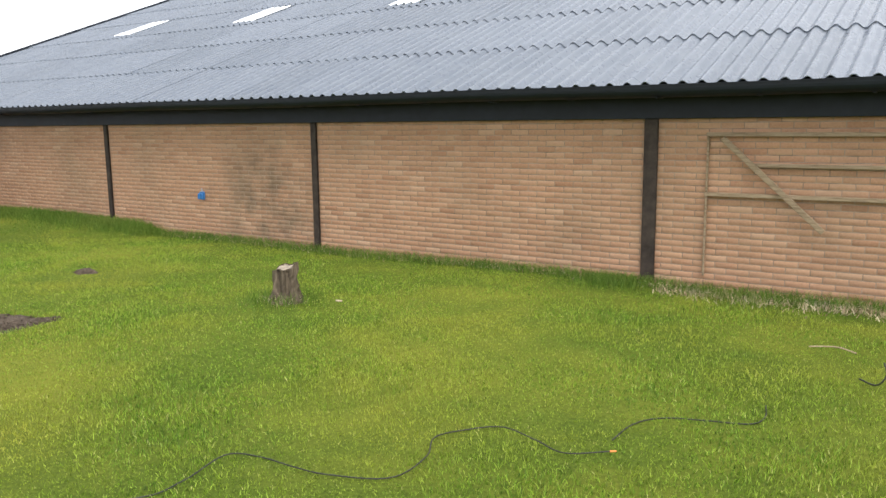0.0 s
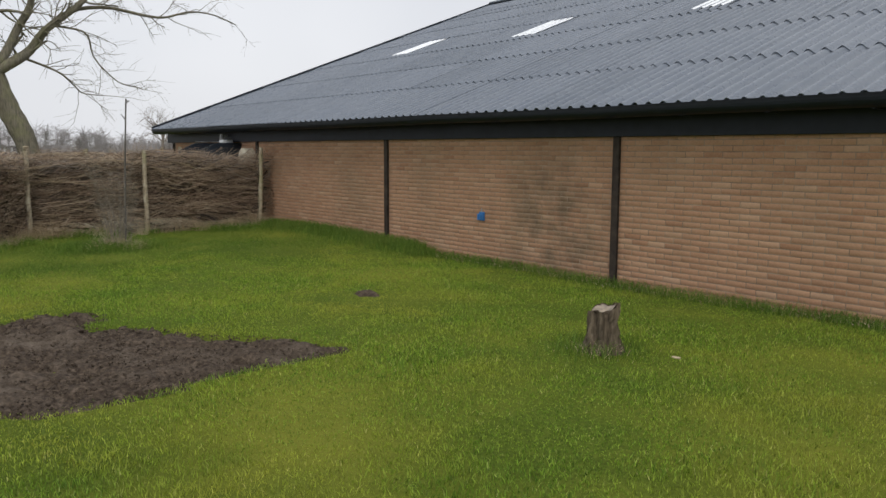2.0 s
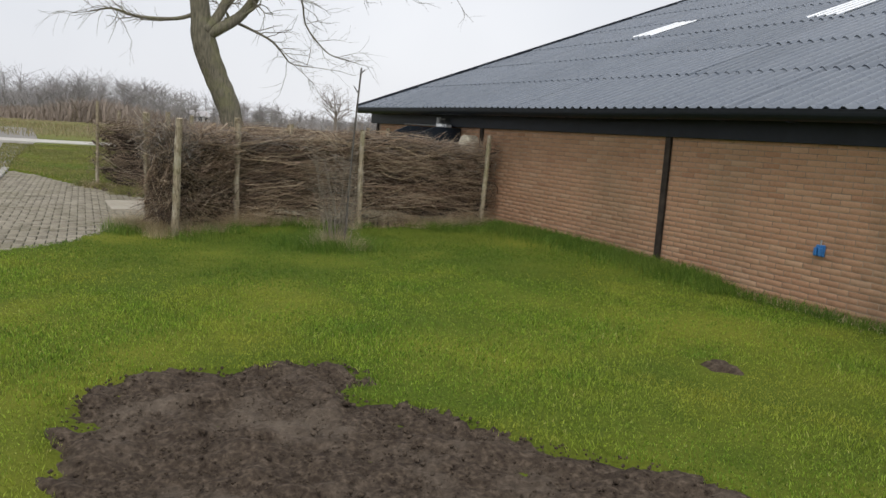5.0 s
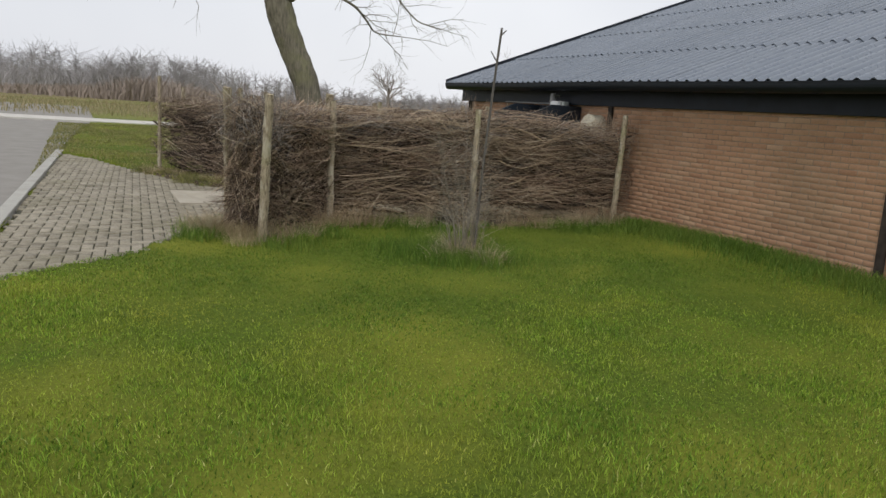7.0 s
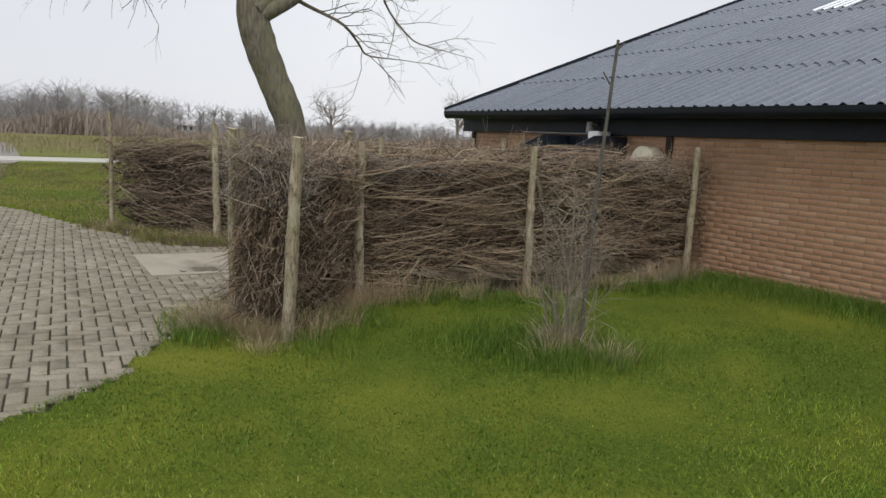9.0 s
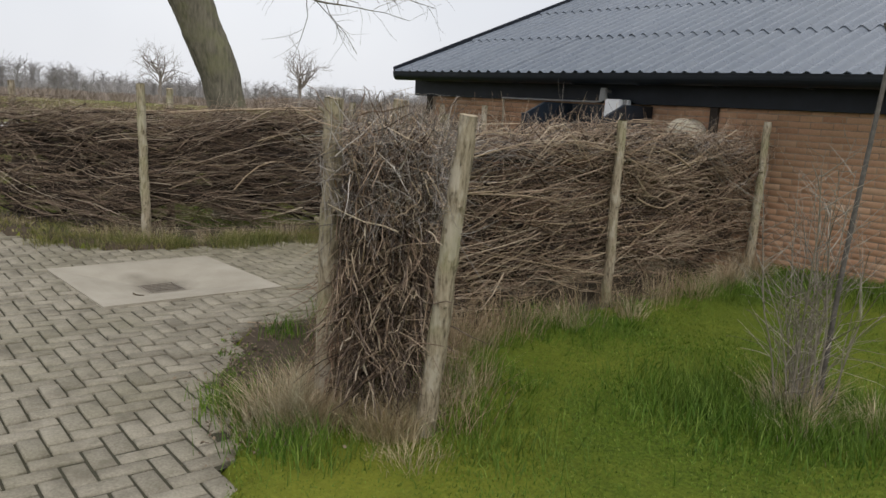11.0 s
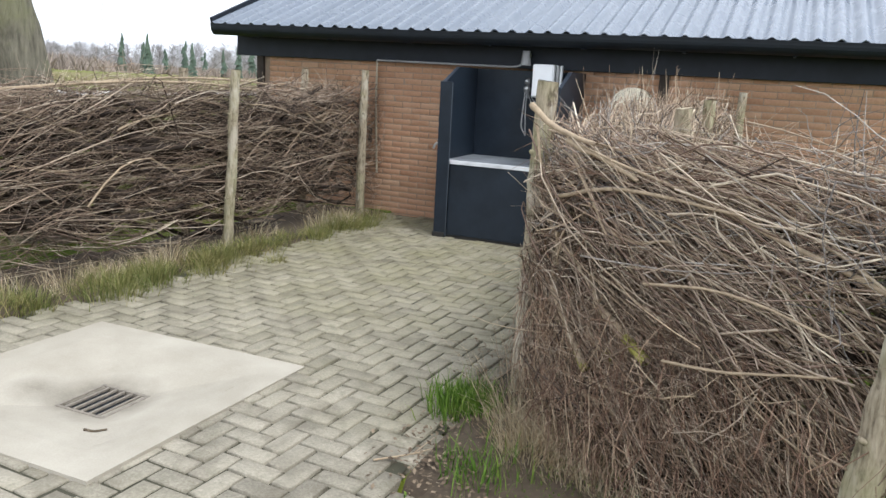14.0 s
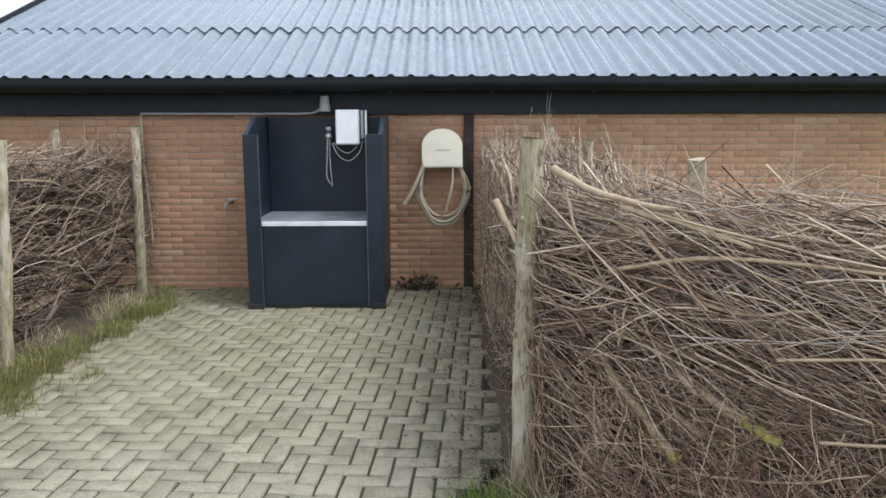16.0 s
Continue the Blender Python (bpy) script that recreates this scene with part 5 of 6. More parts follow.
# ---- slab with drain ----
def build_drain():
    cx, cy, half = -17.64, 3.51, 0.13
    slab = thing("concrete_slab", "square pale concrete slab sloping to a drain in the paving", "slab")
    bm = bmesh.new()
    n = 24
    grid = {}
    (ax, ay), (bx, by), (qx, qy), (ex, ey) = SLAB
    for i in range(n + 1):
        for j in range(n + 1):
            u, w = i / n, j / n
            x = (ax * (1 - u) + bx * u) * (1 - w) + (ex * (1 - u) + qx * u) * w
            y = (ay * (1 - u) + by * u) * (1 - w) + (ey * (1 - u) + qy * u) * w
            d = max(abs(x - cx), abs(y - cy))
            edge = min(u, 1 - u, w, 1 - w)
            dip = 0.075 * max(0.0, 1 - max(0.0, d - half) / 0.5) ** 1.4
            grid[i, j] = bm.verts.new((x, y, PAVE_Z + 0.012 - dip * min(1, edge * 6)))
    for i in range(n):
        for j in range(n):
            p = grid[i, j].co
            q = grid[i + 1, j + 1].co
            mx, my = (p.x + q.x) / 2, (p.y + q.y) / 2
            if abs(mx - cx) < half and abs(my - cy) < half:
                continue
            bm.faces.new((grid[i, j], grid[i + 1, j], grid[i + 1, j + 1], grid[i, j + 1]))
    rim = [e for e in bm.edges if e.is_boundary]
    got = bmesh.ops.extrude_edge_only(bm, edges=rim)
    bmesh.ops.translate(bm, vec=(0, 0, -0.12), verts=[v for v in got["geom"] if isinstance(v, bmesh.types.BMVert)])
    part("slab", bm, M_CONCRETE, slab, smooth=False)
    grate = thing("drain_grate", "black iron drain grate set in the concrete slab", "grate")
    z = PAVE_Z - 0.064
    g = 0.15
    for lo, hi in (((cx - g, cy - g), (cx + g, cy - g + 0.018)), ((cx - g, cy + g - 0.018), (cx + g, cy + g)), ((cx - g, cy - g + 0.019), (cx - g + 0.018, cy + g - 0.019)), ((cx + g - 0.018, cy - g + 0.019), (cx + g, cy + g - 0.019))):
        part("rim", boxed((*lo, z - 0.02), (*hi, z + 0.010), 0.003), M_BAR, grate)
    for k in range(5):
        x = cx - g + 0.05 + k * 0.05
        part("bar", boxed((x - 0.007, cy - g + 0.019, z - 0.006), (x + 0.007, cy + g - 0.019, z + 0.008), 0.003), M_BAR, grate, "pale worn bar")
    # Solid black block paints the dark of the hollow under the bars.
    part("pit", boxed((cx - g + 0.0185, cy - g + 0.0185, z - 0.1), (cx + g - 0.0185, cy + g - 0.0185, z - 0.016)), M_BLACK, grate)


# ---- distance ----
def far_tree(x, y, height, seed, label, mat):
    rng = np.random.default_rng(seed)
    tree = thing("far_tree", label, "tree", "far bare trees")
    lines = [([(x, y, -0.2), (x + 0.1, y, height * 0.25), (x, y + 0.1, height * 0.5)], [height * 0.035, height * 0.028, height * 0.018])]
    for _ in range(16):
        z = rng.uniform(0.25, 0.55) * height
        d = np.array((rng.normal(0, 0.6), rng.normal(0, 0.6), 0.7))
        branch_tree(lines, (x, y, z), d / np.linalg.norm(d), height * rng.uniform(0.25, 0.42), height * 0.010, 2, rng)
    tube_part("crown", lines, mat, tree, 4, kind="stuff")


def build_distance():
    rng = np.random.default_rng(31)
    # woods along the horizon
    lines = []
    for _ in range(640):
        a = rng.uniform(radians(96), radians(205))
        d = rng.uniform(150, 300)
        x, y = -8 + d * math.cos(a), 2 + d * math.sin(a)
        h = rng.uniform(3.6, 6.0) * (d / 210) * (1.0 + 0.35 * max(0.0, math.sin(a * 9)) + 1.1 * max(0.0, 1.2 - abs(a - radians(180)) / 0.22))
        lines.append(([(x, y, -0.5), (x, y, h * 0.35), (x, y, h * 0.75)], [0.16, 0.12, 0.05]))
        for _k in range(60):
            z = rng.uniform(0.12, 0.75) * h
            w = (1.0 - abs(z / h - 0.45)) * 0.24 * h
            e = np.array((rng.normal(0, w), rng.normal(0, w), rng.uniform(0.08, 0.28) * h))
            lines.append(([(x, y, z), (x + e[0] * 0.5, y + e[1] * 0.5, z + e[2] * 0.4), (x + e[0], y + e[1], z + e[2])], [0.04, 0.032, 0.022]))
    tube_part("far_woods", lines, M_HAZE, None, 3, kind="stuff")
    tagged(bpy.data.objects["far_woods"], "hazy grey-brown bare woods along the horizon", "woods")
    # brown brush in front of them
    n = 26000
    a = rng.uniform(radians(98), radians(200), n)
    d = rng.uniform(105, 150, n)
    xy = np.stack((-8 + d * np.cos(a), 2 + d * np.sin(a)), -1)
    h = 1.1 + 0.9 * np.clip(np.sin(a * 13) + np.sin(a * 31 + 1) * 0.6, 0, 2) + 1.2 * np.clip(1 - np.abs(a - radians(177)) / 0.14, 0, 1)
    blades("far_brush", xy, np.full(n, -0.2), h, np.full(n, 0.09), 1.0, M_FARBRUSH, rng, None, "belt of brown winter brush across the field", "brush")
    k = 60000
    a = rng.uniform(radians(96), radians(205), k)
    d = rng.uniform(170, 260, k)
    xy = np.stack((-8 + d * np.cos(a), 2 + d * np.sin(a)), -1)
    h = d / 200 * (2.7 + 1.2 * np.clip(np.sin(a * 21) + 0.7 * np.sin(a * 47), 0, 2) + 3.2 * np.clip(1.3 - np.abs(a - radians(179)) / 0.18, 0, 1))
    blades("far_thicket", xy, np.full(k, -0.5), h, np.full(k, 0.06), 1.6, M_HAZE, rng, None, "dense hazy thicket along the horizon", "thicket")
    m = 14000
    xy = np.stack((rng.uniform(-90, -50, m), rng.uniform(-25, 45, m)), -1)
    blades("field_weeds", xy, np.full(m, -0.05), 0.35, np.full(m, 0.02), 0.7, M_FIELDWEED, rng, None, "dry weeds standing in the rough field", "weeds")
    far_tree(-97, 53, 8, 41, "round bare tree far out in the field", M_FARTREE)
    far_tree(-103, 38, 7.5, 42, "slender bare birch far out in the field", M_FARTREE)
    for k, (x, y, w, wall, label) in enumerate(((-190, 34, 4, M_WHITE, "white farmhouse far across the fields"),)):
        house = thing("far_house", label, "house", "far houses")
        part("wall", boxed((x, y, -0.3), (x + 8, y + w, 2.0)), wall, house)
        bm = bmesh.new()
        prof = [(x - 0.3, 2.0), (x + 4, 3.2), (x + 8.3, 2.0)]
        p = [bm.verts.new((px, y - 0.3, pz)) for px, pz in prof]
        q = [bm.verts.new((px, y + w + 0.3, pz)) for px, pz in prof]
        bm.faces.new(p)
        bm.faces.new(q[::-1])
        for i in range(3):
            bm.faces.new((p[i], q[i], q[(i + 1) % 3], p[(i + 1) % 3]))
        part("roof", bm, M_TILE, house)
        for j in range(3):
            yy = y + w * (j + 0.5) / 3
            part("window", boxed((x + 8.0, yy - 0.4, 0.9), (x + 8.06, yy + 0.4, 1.8)), M_GUTTER, house)
    fir = np.random.default_rng(51)
    for k in range(16):
        x, y = -84 - fir.uniform(-9, 9), 86 + fir.uniform(-12, 12)
        tree = thing("fir_tree", "dark green conifer far behind the barn", "tree", "far conifers")
        h = fir.uniform(3.2, 5.2)
        bm = bmesh.new()
        for j in range(9):
            t = j / 9
            bmesh.ops.create_cone(bm, cap_ends=True, segments=9, radius1=h * 0.13 * (1 - t) + 0.12, radius2=0.05, depth=h * 0.2, matrix=Matrix.Translation((x + fir.normal(0, 0.08), y + fir.normal(0, 0.08), h * (0.12 + 0.84 * t))) @ pose(0, 0, 0, fir.uniform(-5, 5), fir.uniform(-5, 5), fir.uniform(0, 90)))
        part("crown", bm, M_FIR, tree)
        tube_part("trunk", [([(x, y, -0.2), (x, y, h * 0.3)], 0.14)], M_BARK, tree, 6)


M_LICHEN = plain("lichen", (0.27, 0.25, 0.07), 0.95, vary=0.45, scale=60, spec=0.1)
M_IRONBARK = plain("dark_sapling_bark", (0.10, 0.09, 0.078), 0.8, vary=0.4, scale=30)
M_GREYLINE = plain("worn_edge", (0.055, 0.068, 0.085), 0.4, vary=0.3)
M_BAR = plain("worn_bar", (0.19, 0.165, 0.13), 0.7, vary=0.25, scale=30)
M_FIR = plain("fir_needles", (0.07, 0.10, 0.07), 0.95, vary=0.3, scale=1.5)

build_ground()
build_barn()
flat_sheet("road", ROAD_EDGE + [(-70, -5.5), (-11.5, -5.5)], -0.05, 0.12, M_ROAD, "grey asphalt farm road", "road")
flat_sheet("path", [(-40.4, 60), (-43.8, 60), (-46.5, -40), (-42.9, -40)], 0.012, 0.1, M_PATH, "pale concrete path crossing the fields", "path")
build_bed()
build_fences()
build_big_tree()
build_booth()
build_wall_things()
build_drain()
build_stump()
build_shrub()
build_lawn_things()
build_distance()


# ---- kerb ----
def build_kerb():
    kerb = thing("kerb", "row of pale concrete kerb stones between paving and road", "kerb", kind="structure")
    me = None
    for k in range(14):
        x = -25.3 + k * 1.0
        ob = part("kerb_stone", boxed((0.004, 0, 0), (0.996, 0.15, 0.15), 0.012), M_KERB, kerb) if me is None else new("kerb_stone", me)
        me = ob.data
        ob.parent = kerb
        ob.matrix_basis = pose(x, 0.97 - 0.04 * (x + 19.8), -0.14, 0, 0, -2.3)


# ---- bare soil ----
def build_soil():
    step = 0.035
    xs, ys = np.arange(-8.8, -5.4, step), np.arange(1.5, 4.7, step)
    gx, gy = np.meshgrid(xs, ys)
    rng = np.random.default_rng(3)
    keep = inside(SOIL, gx + 0.07 * np.sin(gy * 9) + rng.normal(0, 0.012, gx.shape), gy + 0.07 * np.sin(gx * 11) + rng.normal(0, 0.012, gx.shape))
    rough = np.array([[noise.fractal(Vector((x * 5, y * 5, 0)), 1.0, 2.0, 5) for x in xs] for y in ys])
    z = lawn_z(gx, gy) - 0.012 + 0.055 * rough + rng.normal(0, 0.004, gx.shape)
    v = np.stack((gx + rng.normal(0, 0.006, gx.shape), gy + rng.normal(0, 0.006, gx.shape), np.where(keep, z, -0.09)), -1).reshape(-1, 3)
    ny, nx = gx.shape
    i = np.arange(ny - 1)[:, None] * nx + np.arange(nx - 1)[None]
    f = np.stack((i, i + 1, i + nx + 1, i + nx), -1).reshape(-1, 4)
    f = f[keep.ravel()[f].any(1)]
    put_mesh("soil", mesh_np("soil", v, f), M_SOIL)
    tagged(bpy.data.objects["soil"], "patch of freshly dug dark brown soil in the lawn", "soil", kind="structure")
    n = 4000
    x, y = rng.uniform(-8.7, -5.5, n * 2), rng.uniform(1.6, 4.6, n * 2)
    ok = inside(SOIL, x, y)
    x, y = x[ok][:n], y[ok][:n]
    r = np.abs(rng.normal(0, 0.0055, len(x))) + 0.002
    octa = np.array([(1, 0, 0), (0, 1, 0), (-1, 0, 0), (0, -1, 0), (0, 0, 0.8), (0, 0, -0.8)], float)
    tri = np.array([(0, 1, 4), (1, 2, 4), (2, 3, 4), (3, 0, 4), (1, 0, 5), (2, 1, 5), (3, 2, 5), (0, 3, 5)])
    c = np.stack((x, y, lawn_z(x, y) + 0.004), -1)
    v = (c[:, None] + octa[None] * r[:, None, None] * rng.uniform(0.7, 1.3, (len(x), 6, 1))).reshape(-1, 3)
    f = (tri[None] + np.arange(len(x))[:, None, None] * 6).reshape(-1, 3)
    ob = put_mesh("soil_clods", mesh_np("soil_clods", v, f), M_SOIL)
    tagged(ob, "small crumbs of dark soil lying loose", "soil clods", kind="stuff")
    # little worn earth spots in the lawn
    for cx, cy, rad in ((-7.62, 5.9, 0.17),):
        bm = bmesh.new()
        mid = bm.verts.new((cx, cy, float(lawn_z(cx, cy)) + 0.045))
        ring = [bm.verts.new((cx + rad * (1 + 0.25 * math.sin(3 * a + 1)) * math.cos(a), cy + rad * 0.7 * (1 + 0.2 * math.sin(4 * a)) * math.sin(a), float(lawn_z(cx, cy)) - 0.01)) for a in np.linspace(0, 2 * math.pi, 25)[:-1]]
        inner = [bm.verts.new((cx + (v.co.x - cx) * 0.6, cy + (v.co.y - cy) * 0.6, float(lawn_z(cx, cy)) + 0.035 + rng.normal(0, 0.006))) for v in ring]
        for k in range(24):
            bm.faces.new((ring[k], ring[(k + 1) % 24], inner[(k + 1) % 24], inner[k]))
            bm.faces.new((inner[k], inner[(k + 1) % 24], mid))
        tagged(part("molehill", bm, M_SOIL, None), "low flattened heap of dark earth in the lawn", "earth heap")


# ---- grass ----
def fence_gap(x, y):
    """Ground that lies under the fences."""
    return inside([(-14.0, 3.2), (-15.25, 4.35), (-15.3, 8.78), (-15.95, 8.78), (-15.85, 4.5), (-14.5, 2.95)], x, y)


def build_grass():
    rng = np.random.default_rng(2)
    n = 760000
    x, y = rng.uniform(-15.6, 3.4, n), rng.uniform(0.4, 8.76, n)
    seen = (y > 1.3) | (x < -7)
    x, y = x[seen], y[seen]
    n = len(x)
    near = np.clip(1.25 - (y - 2.5) / 9.0, 0.45, 1)
    ok = ~inside(PAVING, x, y) & ~fence_gap(x, y) & (rng.random(n) < near)
    edge = np.stack((x + rng.normal(0, 0.035, n), y + rng.normal(0, 0.035, n)), -1)
    ok &= ~inside(SOIL, edge[:, 0], edge[:, 1])
    ok &= np.hypot(x + 7.62, (y - 5.9) * 1.3) > 0.2
    ok &= np.hypot(x + 4.665, y - 6.06) > 0.13
    xy = np.stack((x, y), -1)[ok]
    patch = 0.75 + 0.35 * np.sin(xy[:, 0] * 2.3 + np.sin(xy[:, 1] * 1.7)) * np.sin(xy[:, 1] * 2.9 + 0.6) + 0.12 * np.sin(xy[:, 0] * 9) * np.sin(xy[:, 1] * 8)
    patch += 0.22 * np.sin(xy[:, 0] * 41 + 3 * np.sin(xy[:, 1] * 7)) * np.sin(xy[:, 1] * 37 + 3 * np.sin(xy[:, 0] * 6))
    mossy = (xy[:, 0] < -10.9 + 0.5 * np.sin(xy[:, 1] * 2.1) + rng.normal(0, 0.45, len(xy))) & (xy[:, 1] > 1.7 + 0.3 * (xy[:, 0] + 13) + rng.normal(0, 0.3, len(xy)))
    low = xy[mossy]
    blades("mossy_lawn", low, lawn_z(low[:, 0], low[:, 1]) - 0.004, 0.024 * np.clip(patch[mossy], 0.4, 1.4), np.full(len(low), 0.0026), 1.3, M_MOSSY, rng, None, "low mossy dark green turf beside the fence", "grass")
    xy, patch = xy[~mossy], patch[~mossy]
    blades("lawn_grass", xy, lawn_z(xy[:, 0], xy[:, 1]) - 0.004, 0.033 * np.clip(patch, 0.4, 1.35), np.full(len(xy), 0.0023), 1.1, M_GRASS, rng, None, "short green lawn grass with yellowish patches", "grass")
    # taller deep green grass along the wall, the shrub and the fence
    spots = []
    k = 15000
    spots.append(np.stack((rng.uniform(-15.1, 2.4, k), 8.74 - np.abs(rng.normal(0, 0.16, k))), -1))
    k = 7000
    spots.append(np.stack((rng.uniform(-15.1, -9.9, k), 8.6 - np.abs(rng.normal(0, 0.28, k))), -1))
    for cx, cy, s, k in ((-13.45, 4.85, 0.26, 2600), (-13.0, 4.9, 0.2, 1500), (-12.95, 5.3, 0.25, 1600), (-2.4, 8.55, 0.2, 1300), (-4.66, 6.0, 0.19, 500), (-16.03, 4.14, 0.085, 600), (-15.75, 3.55, 0.09, 160), (-14.25, 2.72, 0.13, 500), (-14.85, 2.75, 0.10, 330), (-13.85, 3.5, 0.2, 450), (-14.5, 4.0, 0.2, 450), (-15.0, 5.2, 0.25, 700), (-14.9, 7.6, 0.25, 900), (-1.0, 8.6, 0.3, 900)):
        spots.append(np.stack((rng.normal(cx, s, k), rng.normal(cy, s, k)), -1))
    xy = np.concatenate(spots)
    xy = xy[(xy[:, 1] < 8.76) & (np.hypot(xy[:, 0] + 4.665, xy[:, 1] - 6.06) > 0.12)]
    blades("tall_grass", xy, lawn_z(xy[:, 0], xy[:, 1]) - 0.03, 0.15, np.full(len(xy), 0.003), 0.8, M_GRASS_DEEP, rng, None, "taller deep green grass along walls and fence feet", "grass")
    # dry tan grass at the fence feet, in clumps
    spots = along_line([(-13.95, 3.3), (-15.08, 4.3), (-15.15, 8.6)], 26, 0.10, rng, 0.13, 170, 0.23)
    spots += along_line([(-14.6, 2.95), (-15.9, 4.15)], 22, 0.07, rng, 0.12, 170, 0.17)
    spots += along_line([(-14.65, 2.95), (-14.1, 3.15)], 20, 0.07, rng, 0.13, 300, 0.24)
    spots += along_line([(-21.4, 2.8), (-19.3, 3.85), (-19.0, 6.3), (-18.92, 8.6)], 34, 0.10, rng, 0.13, 110, 0.20)
    spots += along_line([(-14.75, 2.65), (-14.2, 2.75), (-13.8, 3.2)], 9, 0.06, rng, 0.10, 70, 0.14)
    spots += [(-13.17, 5.05, 0.18, 420, 0.27), (-13.05, 4.85, 0.16, 200, 0.18), (-12.80, 5.2, 0.17, 260, 0.2), (-4.60, 5.95, 0.2, 130, 0.10)]
    tussocks("dry_grass", spots, 1.3, 0.0017, M_DRY, rng, "dry straw-coloured grass in clumps at the fence feet", "grass")
    spots = along_line([(-14.45, 2.85), (-15.95, 4.35)], 12, 0.05, rng, 0.12, 42, 0.42) + along_line([(-13.98, 3.35), (-15.02, 4.35), (-15.1, 8.5)], 64, 0.06, rng, 0.15, 42, 0.42) + along_line([(-14.55, 2.95), (-14.1, 3.2)], 3, 0.05, rng, 0.12, 30, 0.36)
    tussocks("dead_stalks", spots, 1.0, 0.0015, M_STALK, rng, "brown dead grass stalks leaning against the fence", "grass")
    spots = along_line([(-21.6, 2.6), (-19.2, 3.65), (-18.88, 4.5), (-18.75, 8.5)], 60, 0.11, rng, 0.17, 190, 0.17)
    tussocks("verge_grass", spots, 1.1, 0.0026, M_VERGE, rng, "ragged dull green grass verge beside the paving", "grass", -0.06)
    spots = along_line([(-14.9, 2.6), (-15.9, 3.35)], 9, 0.08, rng, 0.05, 24, 0.03) + along_line([(-13.9, 3.4), (-15.0, 4.5), (-15.0, 8.3)], 40, 0.16, rng, 0.10, 60, 0.07)
    tussocks("ground_weeds", spots, 1.6, 0.0035, M_MOSSY, rng, "small low green weeds at the fence feet", "weeds", -0.01)
    k = 60000
    x, y = rng.uniform(-40, -20, k), rng.uniform(0.95, 9, k)
    ok = ~inside(PAVING, x, y)
    xy = np.stack((x, y), -1)[ok]
    blades("far_lawn_grass", xy, lawn_z(xy[:, 0], xy[:, 1]) - 0.01, 0.05, np.full(len(xy), 0.008), 0.9, M_VERGE, rng, None, "green grass beyond the brushwood fence", "grass")
    k = 7600
    x = np.concatenate((rng.uniform(-9.9, 2.4, k // 3), rng.uniform(-1.9, 2.4, k - k // 3)))
    xy = np.stack((x, 8.77 - np.abs(rng.normal(0, 0.11, k)) * np.where(x > -1.9, 1.9, 1.0)), -1)
    blades("wall_foot_straw", xy, lawn_z(xy[:, 0], xy[:, 1]), 0.05, np.full(k, 0.006), 2.6, M_DRY, rng, None, "dry straw and litter along the wall foot", "litter")
    # dead leaves and crumbs along the paving edge
    k = 3200
    r = Run([(-14.3, 2.5), (-15.4, 2.95), (-16.05, 3.5), (-16.15, 5.5), (-16.1, 8.6)])
    pts = np.array([r.at(s0, u)[0] for s0, u in zip(rng.uniform(0, r.total, k), rng.normal(-0.06, 0.12, k))])
    ang = rng.uniform(0, 6.28, k)
    size = rng.uniform(0.004, 0.015, k)
    zz = np.where(inside(PAVING, pts[:, 0], pts[:, 1]), PAVE_Z + 0.006, -0.01)
    a = np.stack((np.cos(ang), np.sin(ang), rng.normal(0, 0.3, k)), -1) * size[:, None]
    b = np.stack((-np.sin(ang), np.cos(ang), rng.normal(0, 0.3, k)), -1) * size[:, None] * 0.6
    c = np.stack((pts[:, 0], pts[:, 1], zz + 0.012), -1)
    v = np.stack((c - a, c + b, c + a, c - b), 1).reshape(-1, 3)
    ob = put_mesh("leaf_litter", mesh_np("leaf_litter", v, np.arange(k * 4).reshape(-1, 4)), M_LEAF)
    tagged(ob, "brown dead leaves along the paving edge", "leaves", kind="stuff")


# ---- bricks and paving stones ----
def chamfered(sx, sy, sz, c, axis):
    """A block whose outer face (axis 1: -y, axis 2: +z) is chamfered; verts and quads."""
    def ring(depth, inset):
        out = []
        for a, b in ((-1, -1), (1, -1), (1, 1), (-1, 1)):
            if axis == 2:
                out.append((a * (sx / 2 - inset), b * (sy / 2 - inset), depth))
            else:
                out.append((a * (sx / 2 - inset), -depth, b * (sz / 2 - inset)))
        return out
    deep = sz if axis == 2 else sy
    v = np.array(ring(-deep, 0) + ring(-c, 0) + ring(0, c))
    f = [(8, 9, 10, 11)]
    for k in (0, 4):
        f += [(k + i, k + (i + 1) % 4, k + 4 + (i + 1) % 4, k + 4 + i) for i in range(4)]
    return v, np.array(f)


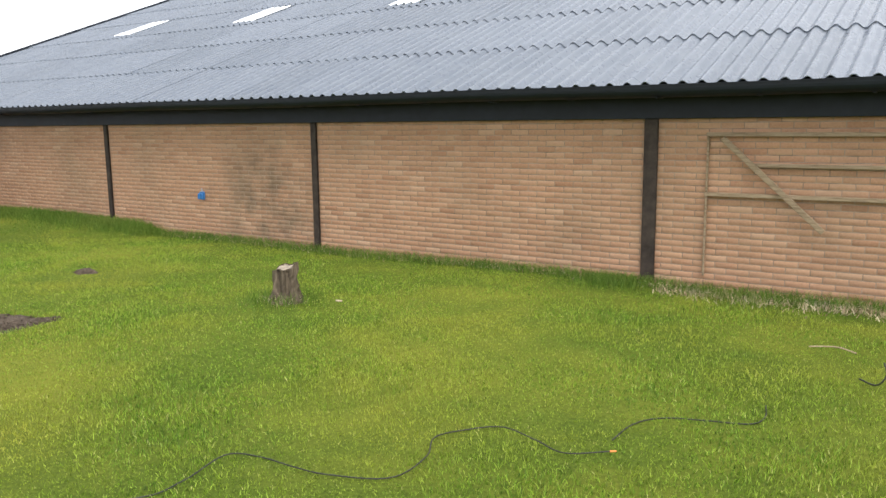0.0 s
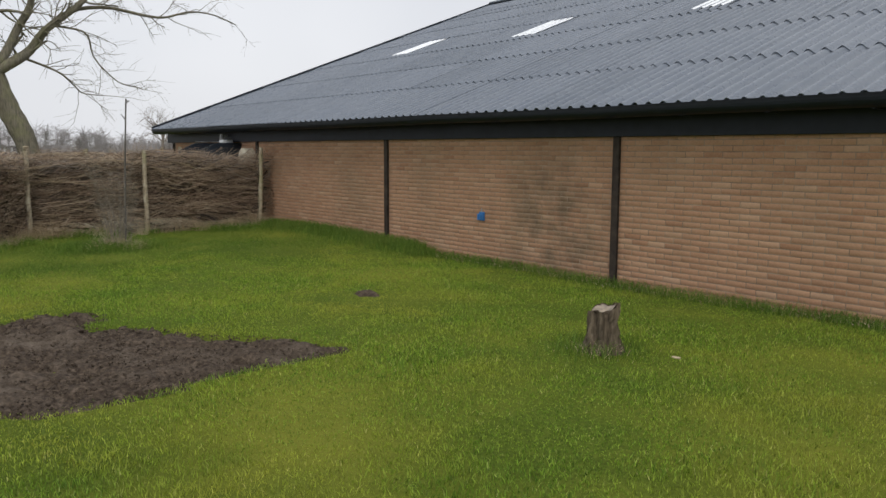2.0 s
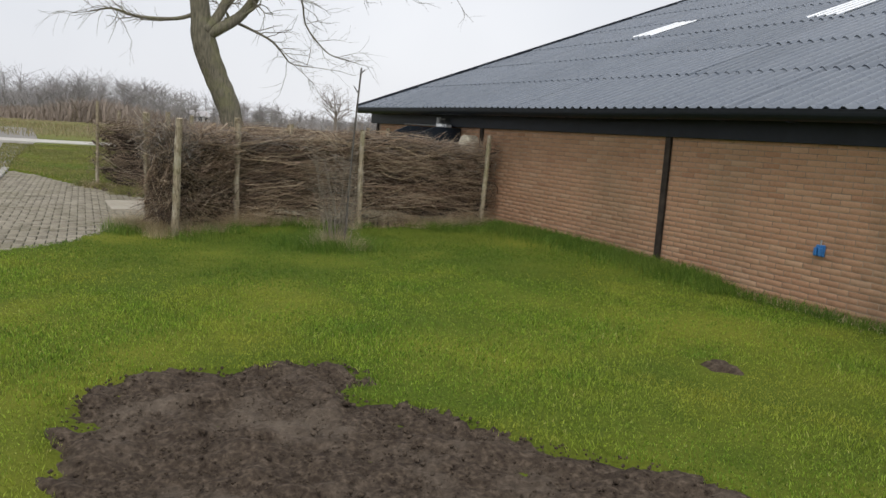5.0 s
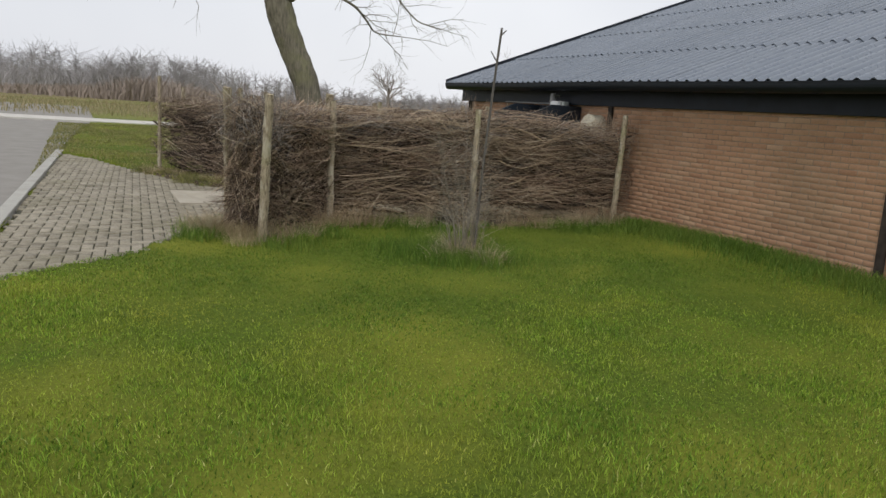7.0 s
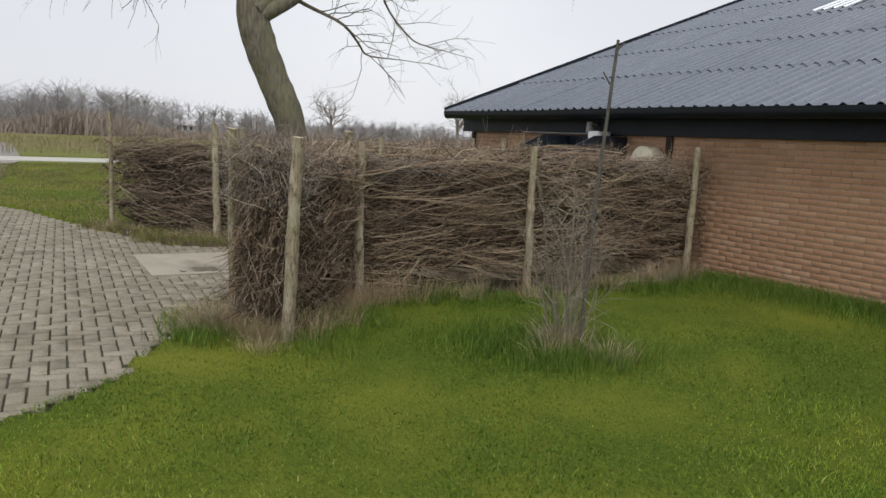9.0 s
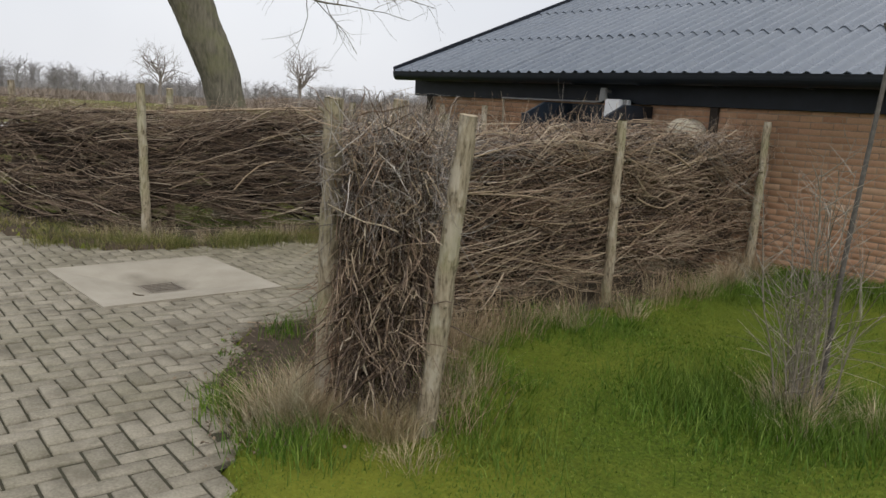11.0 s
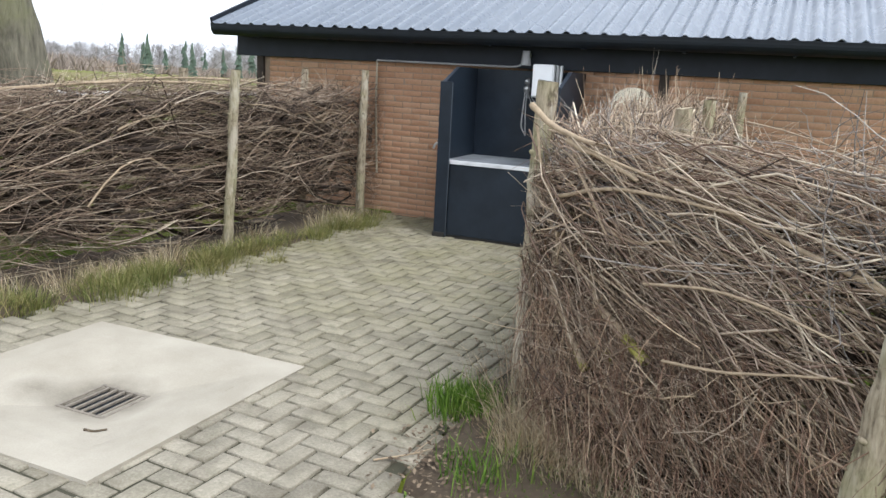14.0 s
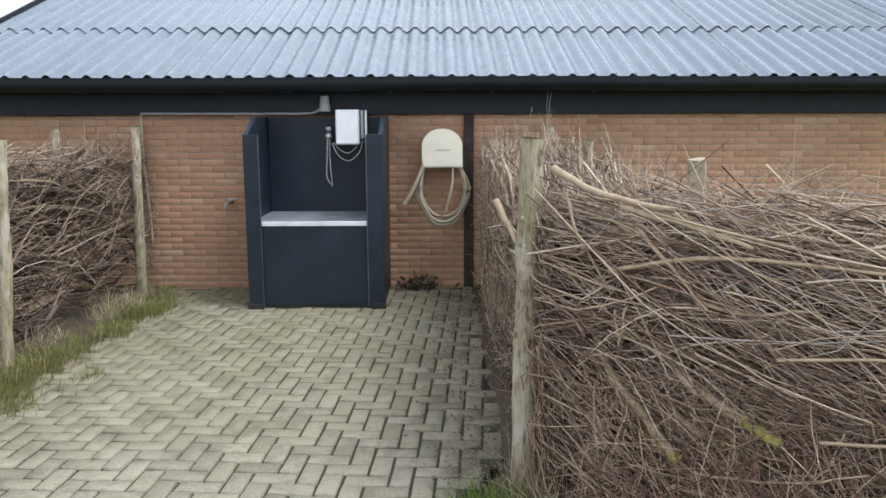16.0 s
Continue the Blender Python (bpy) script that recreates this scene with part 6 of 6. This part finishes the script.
def build_bricks():
    wall = bpy.data.objects["wall_north"]
    rng = np.random.default_rng(6)
    bl, bh, jx, jz = 0.210, 0.0525, 0.009, 0.010
    v0, f0 = chamfered(bl, 0.03, bh, 0.0006, 1)
    one = mesh_np("brick", v0, f0)
    one.materials.append(M_BRICK_ONE)
    vs, fs, base, count = [], [], 0, 0
    ends = [WEST + 0.26] + COLUMNS + [EAST - 0.1]
    for left, right in zip(ends, ends[1:]):
        course, z = 0, -0.20
        while z < WALL_TOP + 0.02:
            x = left + 0.03 - (course % 2) * (bl + jx) / 2
            while x < right - 0.03:
                lo, hi = max(x, left + 0.02), min(x + bl, right - 0.02)
                x += bl + jx
                if hi - lo < 0.03:
                    continue
                cx, y, size = (lo + hi) / 2, WALL_Y + rng.normal(0, 0.0003), (hi - lo) / bl
                if -18.72 < cx < -16.35 and count < 300:
                    ob = new("brick", one)
                    ob.parent = wall
                    ob.matrix_basis = pose(cx, y, z, rng.normal(0, 0.4), rng.normal(0, 0.3), rng.normal(0, 0.3)) @ Matrix.Diagonal((size, 1, 1, 1))
                    count += 1
                else:
                    vs.append(v0 * np.array((size, 1, 1)) + np.array((cx, y, z + rng.normal(0, 0.0008))))
                    fs.append(f0 + base)
                    base += len(v0)
            z += bh + jz
            course += 1
    ob = put_mesh("brickwork", mesh_np("brickwork", np.concatenate(vs), np.concatenate(fs)), M_BRICK, wall)
    tagged(ob, kind="stuff")


def build_paving():
    paving = thing("paving", "weathered grey-beige paving stones laid in herringbone", "paving", kind="structure")
    rng = np.random.default_rng(7)
    w = 0.1055
    gap = 0.0145
    v0, f0 = chamfered(2 * w - gap, w - gap, 0.06, 0.0035, 2)
    one = mesh_np("paving_stone", v0, f0)
    one.materials.append(M_PAVER_ONE)
    turn = radians(-3.5)
    ca, sa = math.cos(turn), math.sin(turn)
    near = [(-15.0, 1.6), (-17.0, 1.6), (-17.0, 2.8), (-16.85, 4.2), (-15.0, 4.2)]
    vs, fs, base, count = [], [], 0, 0
    ox, oy = -16.988, 2.988
    grown = [((x - -17.7) * 0.875 + -17.7, (y - 3.53) * 0.875 + 3.53) for x, y in SLAB]
    for a in range(-80, 50):
        for b in range(-26, 60):
            c = (a + b) % 4
            if c == 1:
                lx, ly, rot = (a + 1) * w, (b + 0.5) * w, 0
            elif c == 3:
                lx, ly, rot = (a + 0.5) * w, (b + 1) * w, 90
            else:
                continue
            x, y = ox + lx * ca - ly * sa, oy + lx * sa + ly * ca
            if not inside(PAVING, np.array([x]), np.array([y]))[0] or inside(grown, np.array([x]), np.array([y]))[0] or y > 8.74:
                continue
            z = PAVE_Z + rng.normal(0, 0.0022) + 0.004 * math.sin(x * 3 + y * 2)
            r = math.degrees(turn) + rot + rng.normal(0, 0.7)
            if count < 300 and inside(near, np.array([x]), np.array([y]))[0]:
                ob = new("paving_stone", one)
                ob.parent = paving
                ob.matrix_basis = pose(x, y, z, rng.normal(0, 0.5), rng.normal(0, 0.5), r)
                count += 1
            else:
                m = pose(x, y, z, rng.normal(0, 0.5), rng.normal(0, 0.5), r)
                vs.append(v0 @ np.array(m.to_3x3()).T + np.array(m.translation))
                fs.append(f0 + base)
                base += len(v0)
    ob = put_mesh("paving_stones", mesh_np("paving_stones", np.concatenate(vs), np.concatenate(fs)), M_PAVER, paving)
    tagged(ob, kind="stuff")


def build_debris():
    rng = np.random.default_rng(77)
    k = 160
    c = np.stack((rng.normal(-16.42, 0.10, k), 8.70 - np.abs(rng.normal(0, 0.05, k)), PAVE_Z + 0.01 + np.abs(rng.normal(0, 0.05, k))), -1)
    a, b = rng.normal(0, 0.022, (k, 3)), rng.normal(0, 0.014, (k, 3))
    ob = put_mesh("leaf_heap", mesh_np("leaf_heap", np.stack((c - a, c + b, c + a, c - b), 1).reshape(-1, 3), np.arange(k * 4).reshape(-1, 4)), M_STUMP)
    tagged(ob, "small heap of dark leaves against the brick wall", "leaves", kind="stuff")
    hook = thing("bent_twig", "small dark bent twig lying on the concrete slab", "twig")
    tube_part("stem", [(curve_points([(-17.42, 3.195, -0.062), (-17.375, 3.205, -0.064), (-17.345, 3.25, -0.066)], 8), np.linspace(0.007, 0.004, 8))], M_STUMP, hook, 6)
    twig = thing("fallen_twig", "thin forked twig lying on the paving by the fence", "twig")
    tube_part("stem", [(curve_points([(-16.18, 3.50, PAVE_Z + 0.012), (-16.06, 3.62, PAVE_Z + 0.016), (-15.95, 3.78, PAVE_Z + 0.02)], 8), np.linspace(0.005, 0.002, 8))], M_BRANCH, twig, 5)
    tube_part("side_shoot", [([(-16.06, 3.62, PAVE_Z + 0.016), (-16.04, 3.80, PAVE_Z + 0.02)], [0.003, 0.0015])], M_BRANCH, twig, 5)


build_debris()
build_kerb()
build_soil()
build_grass()
build_bricks()
build_paving()
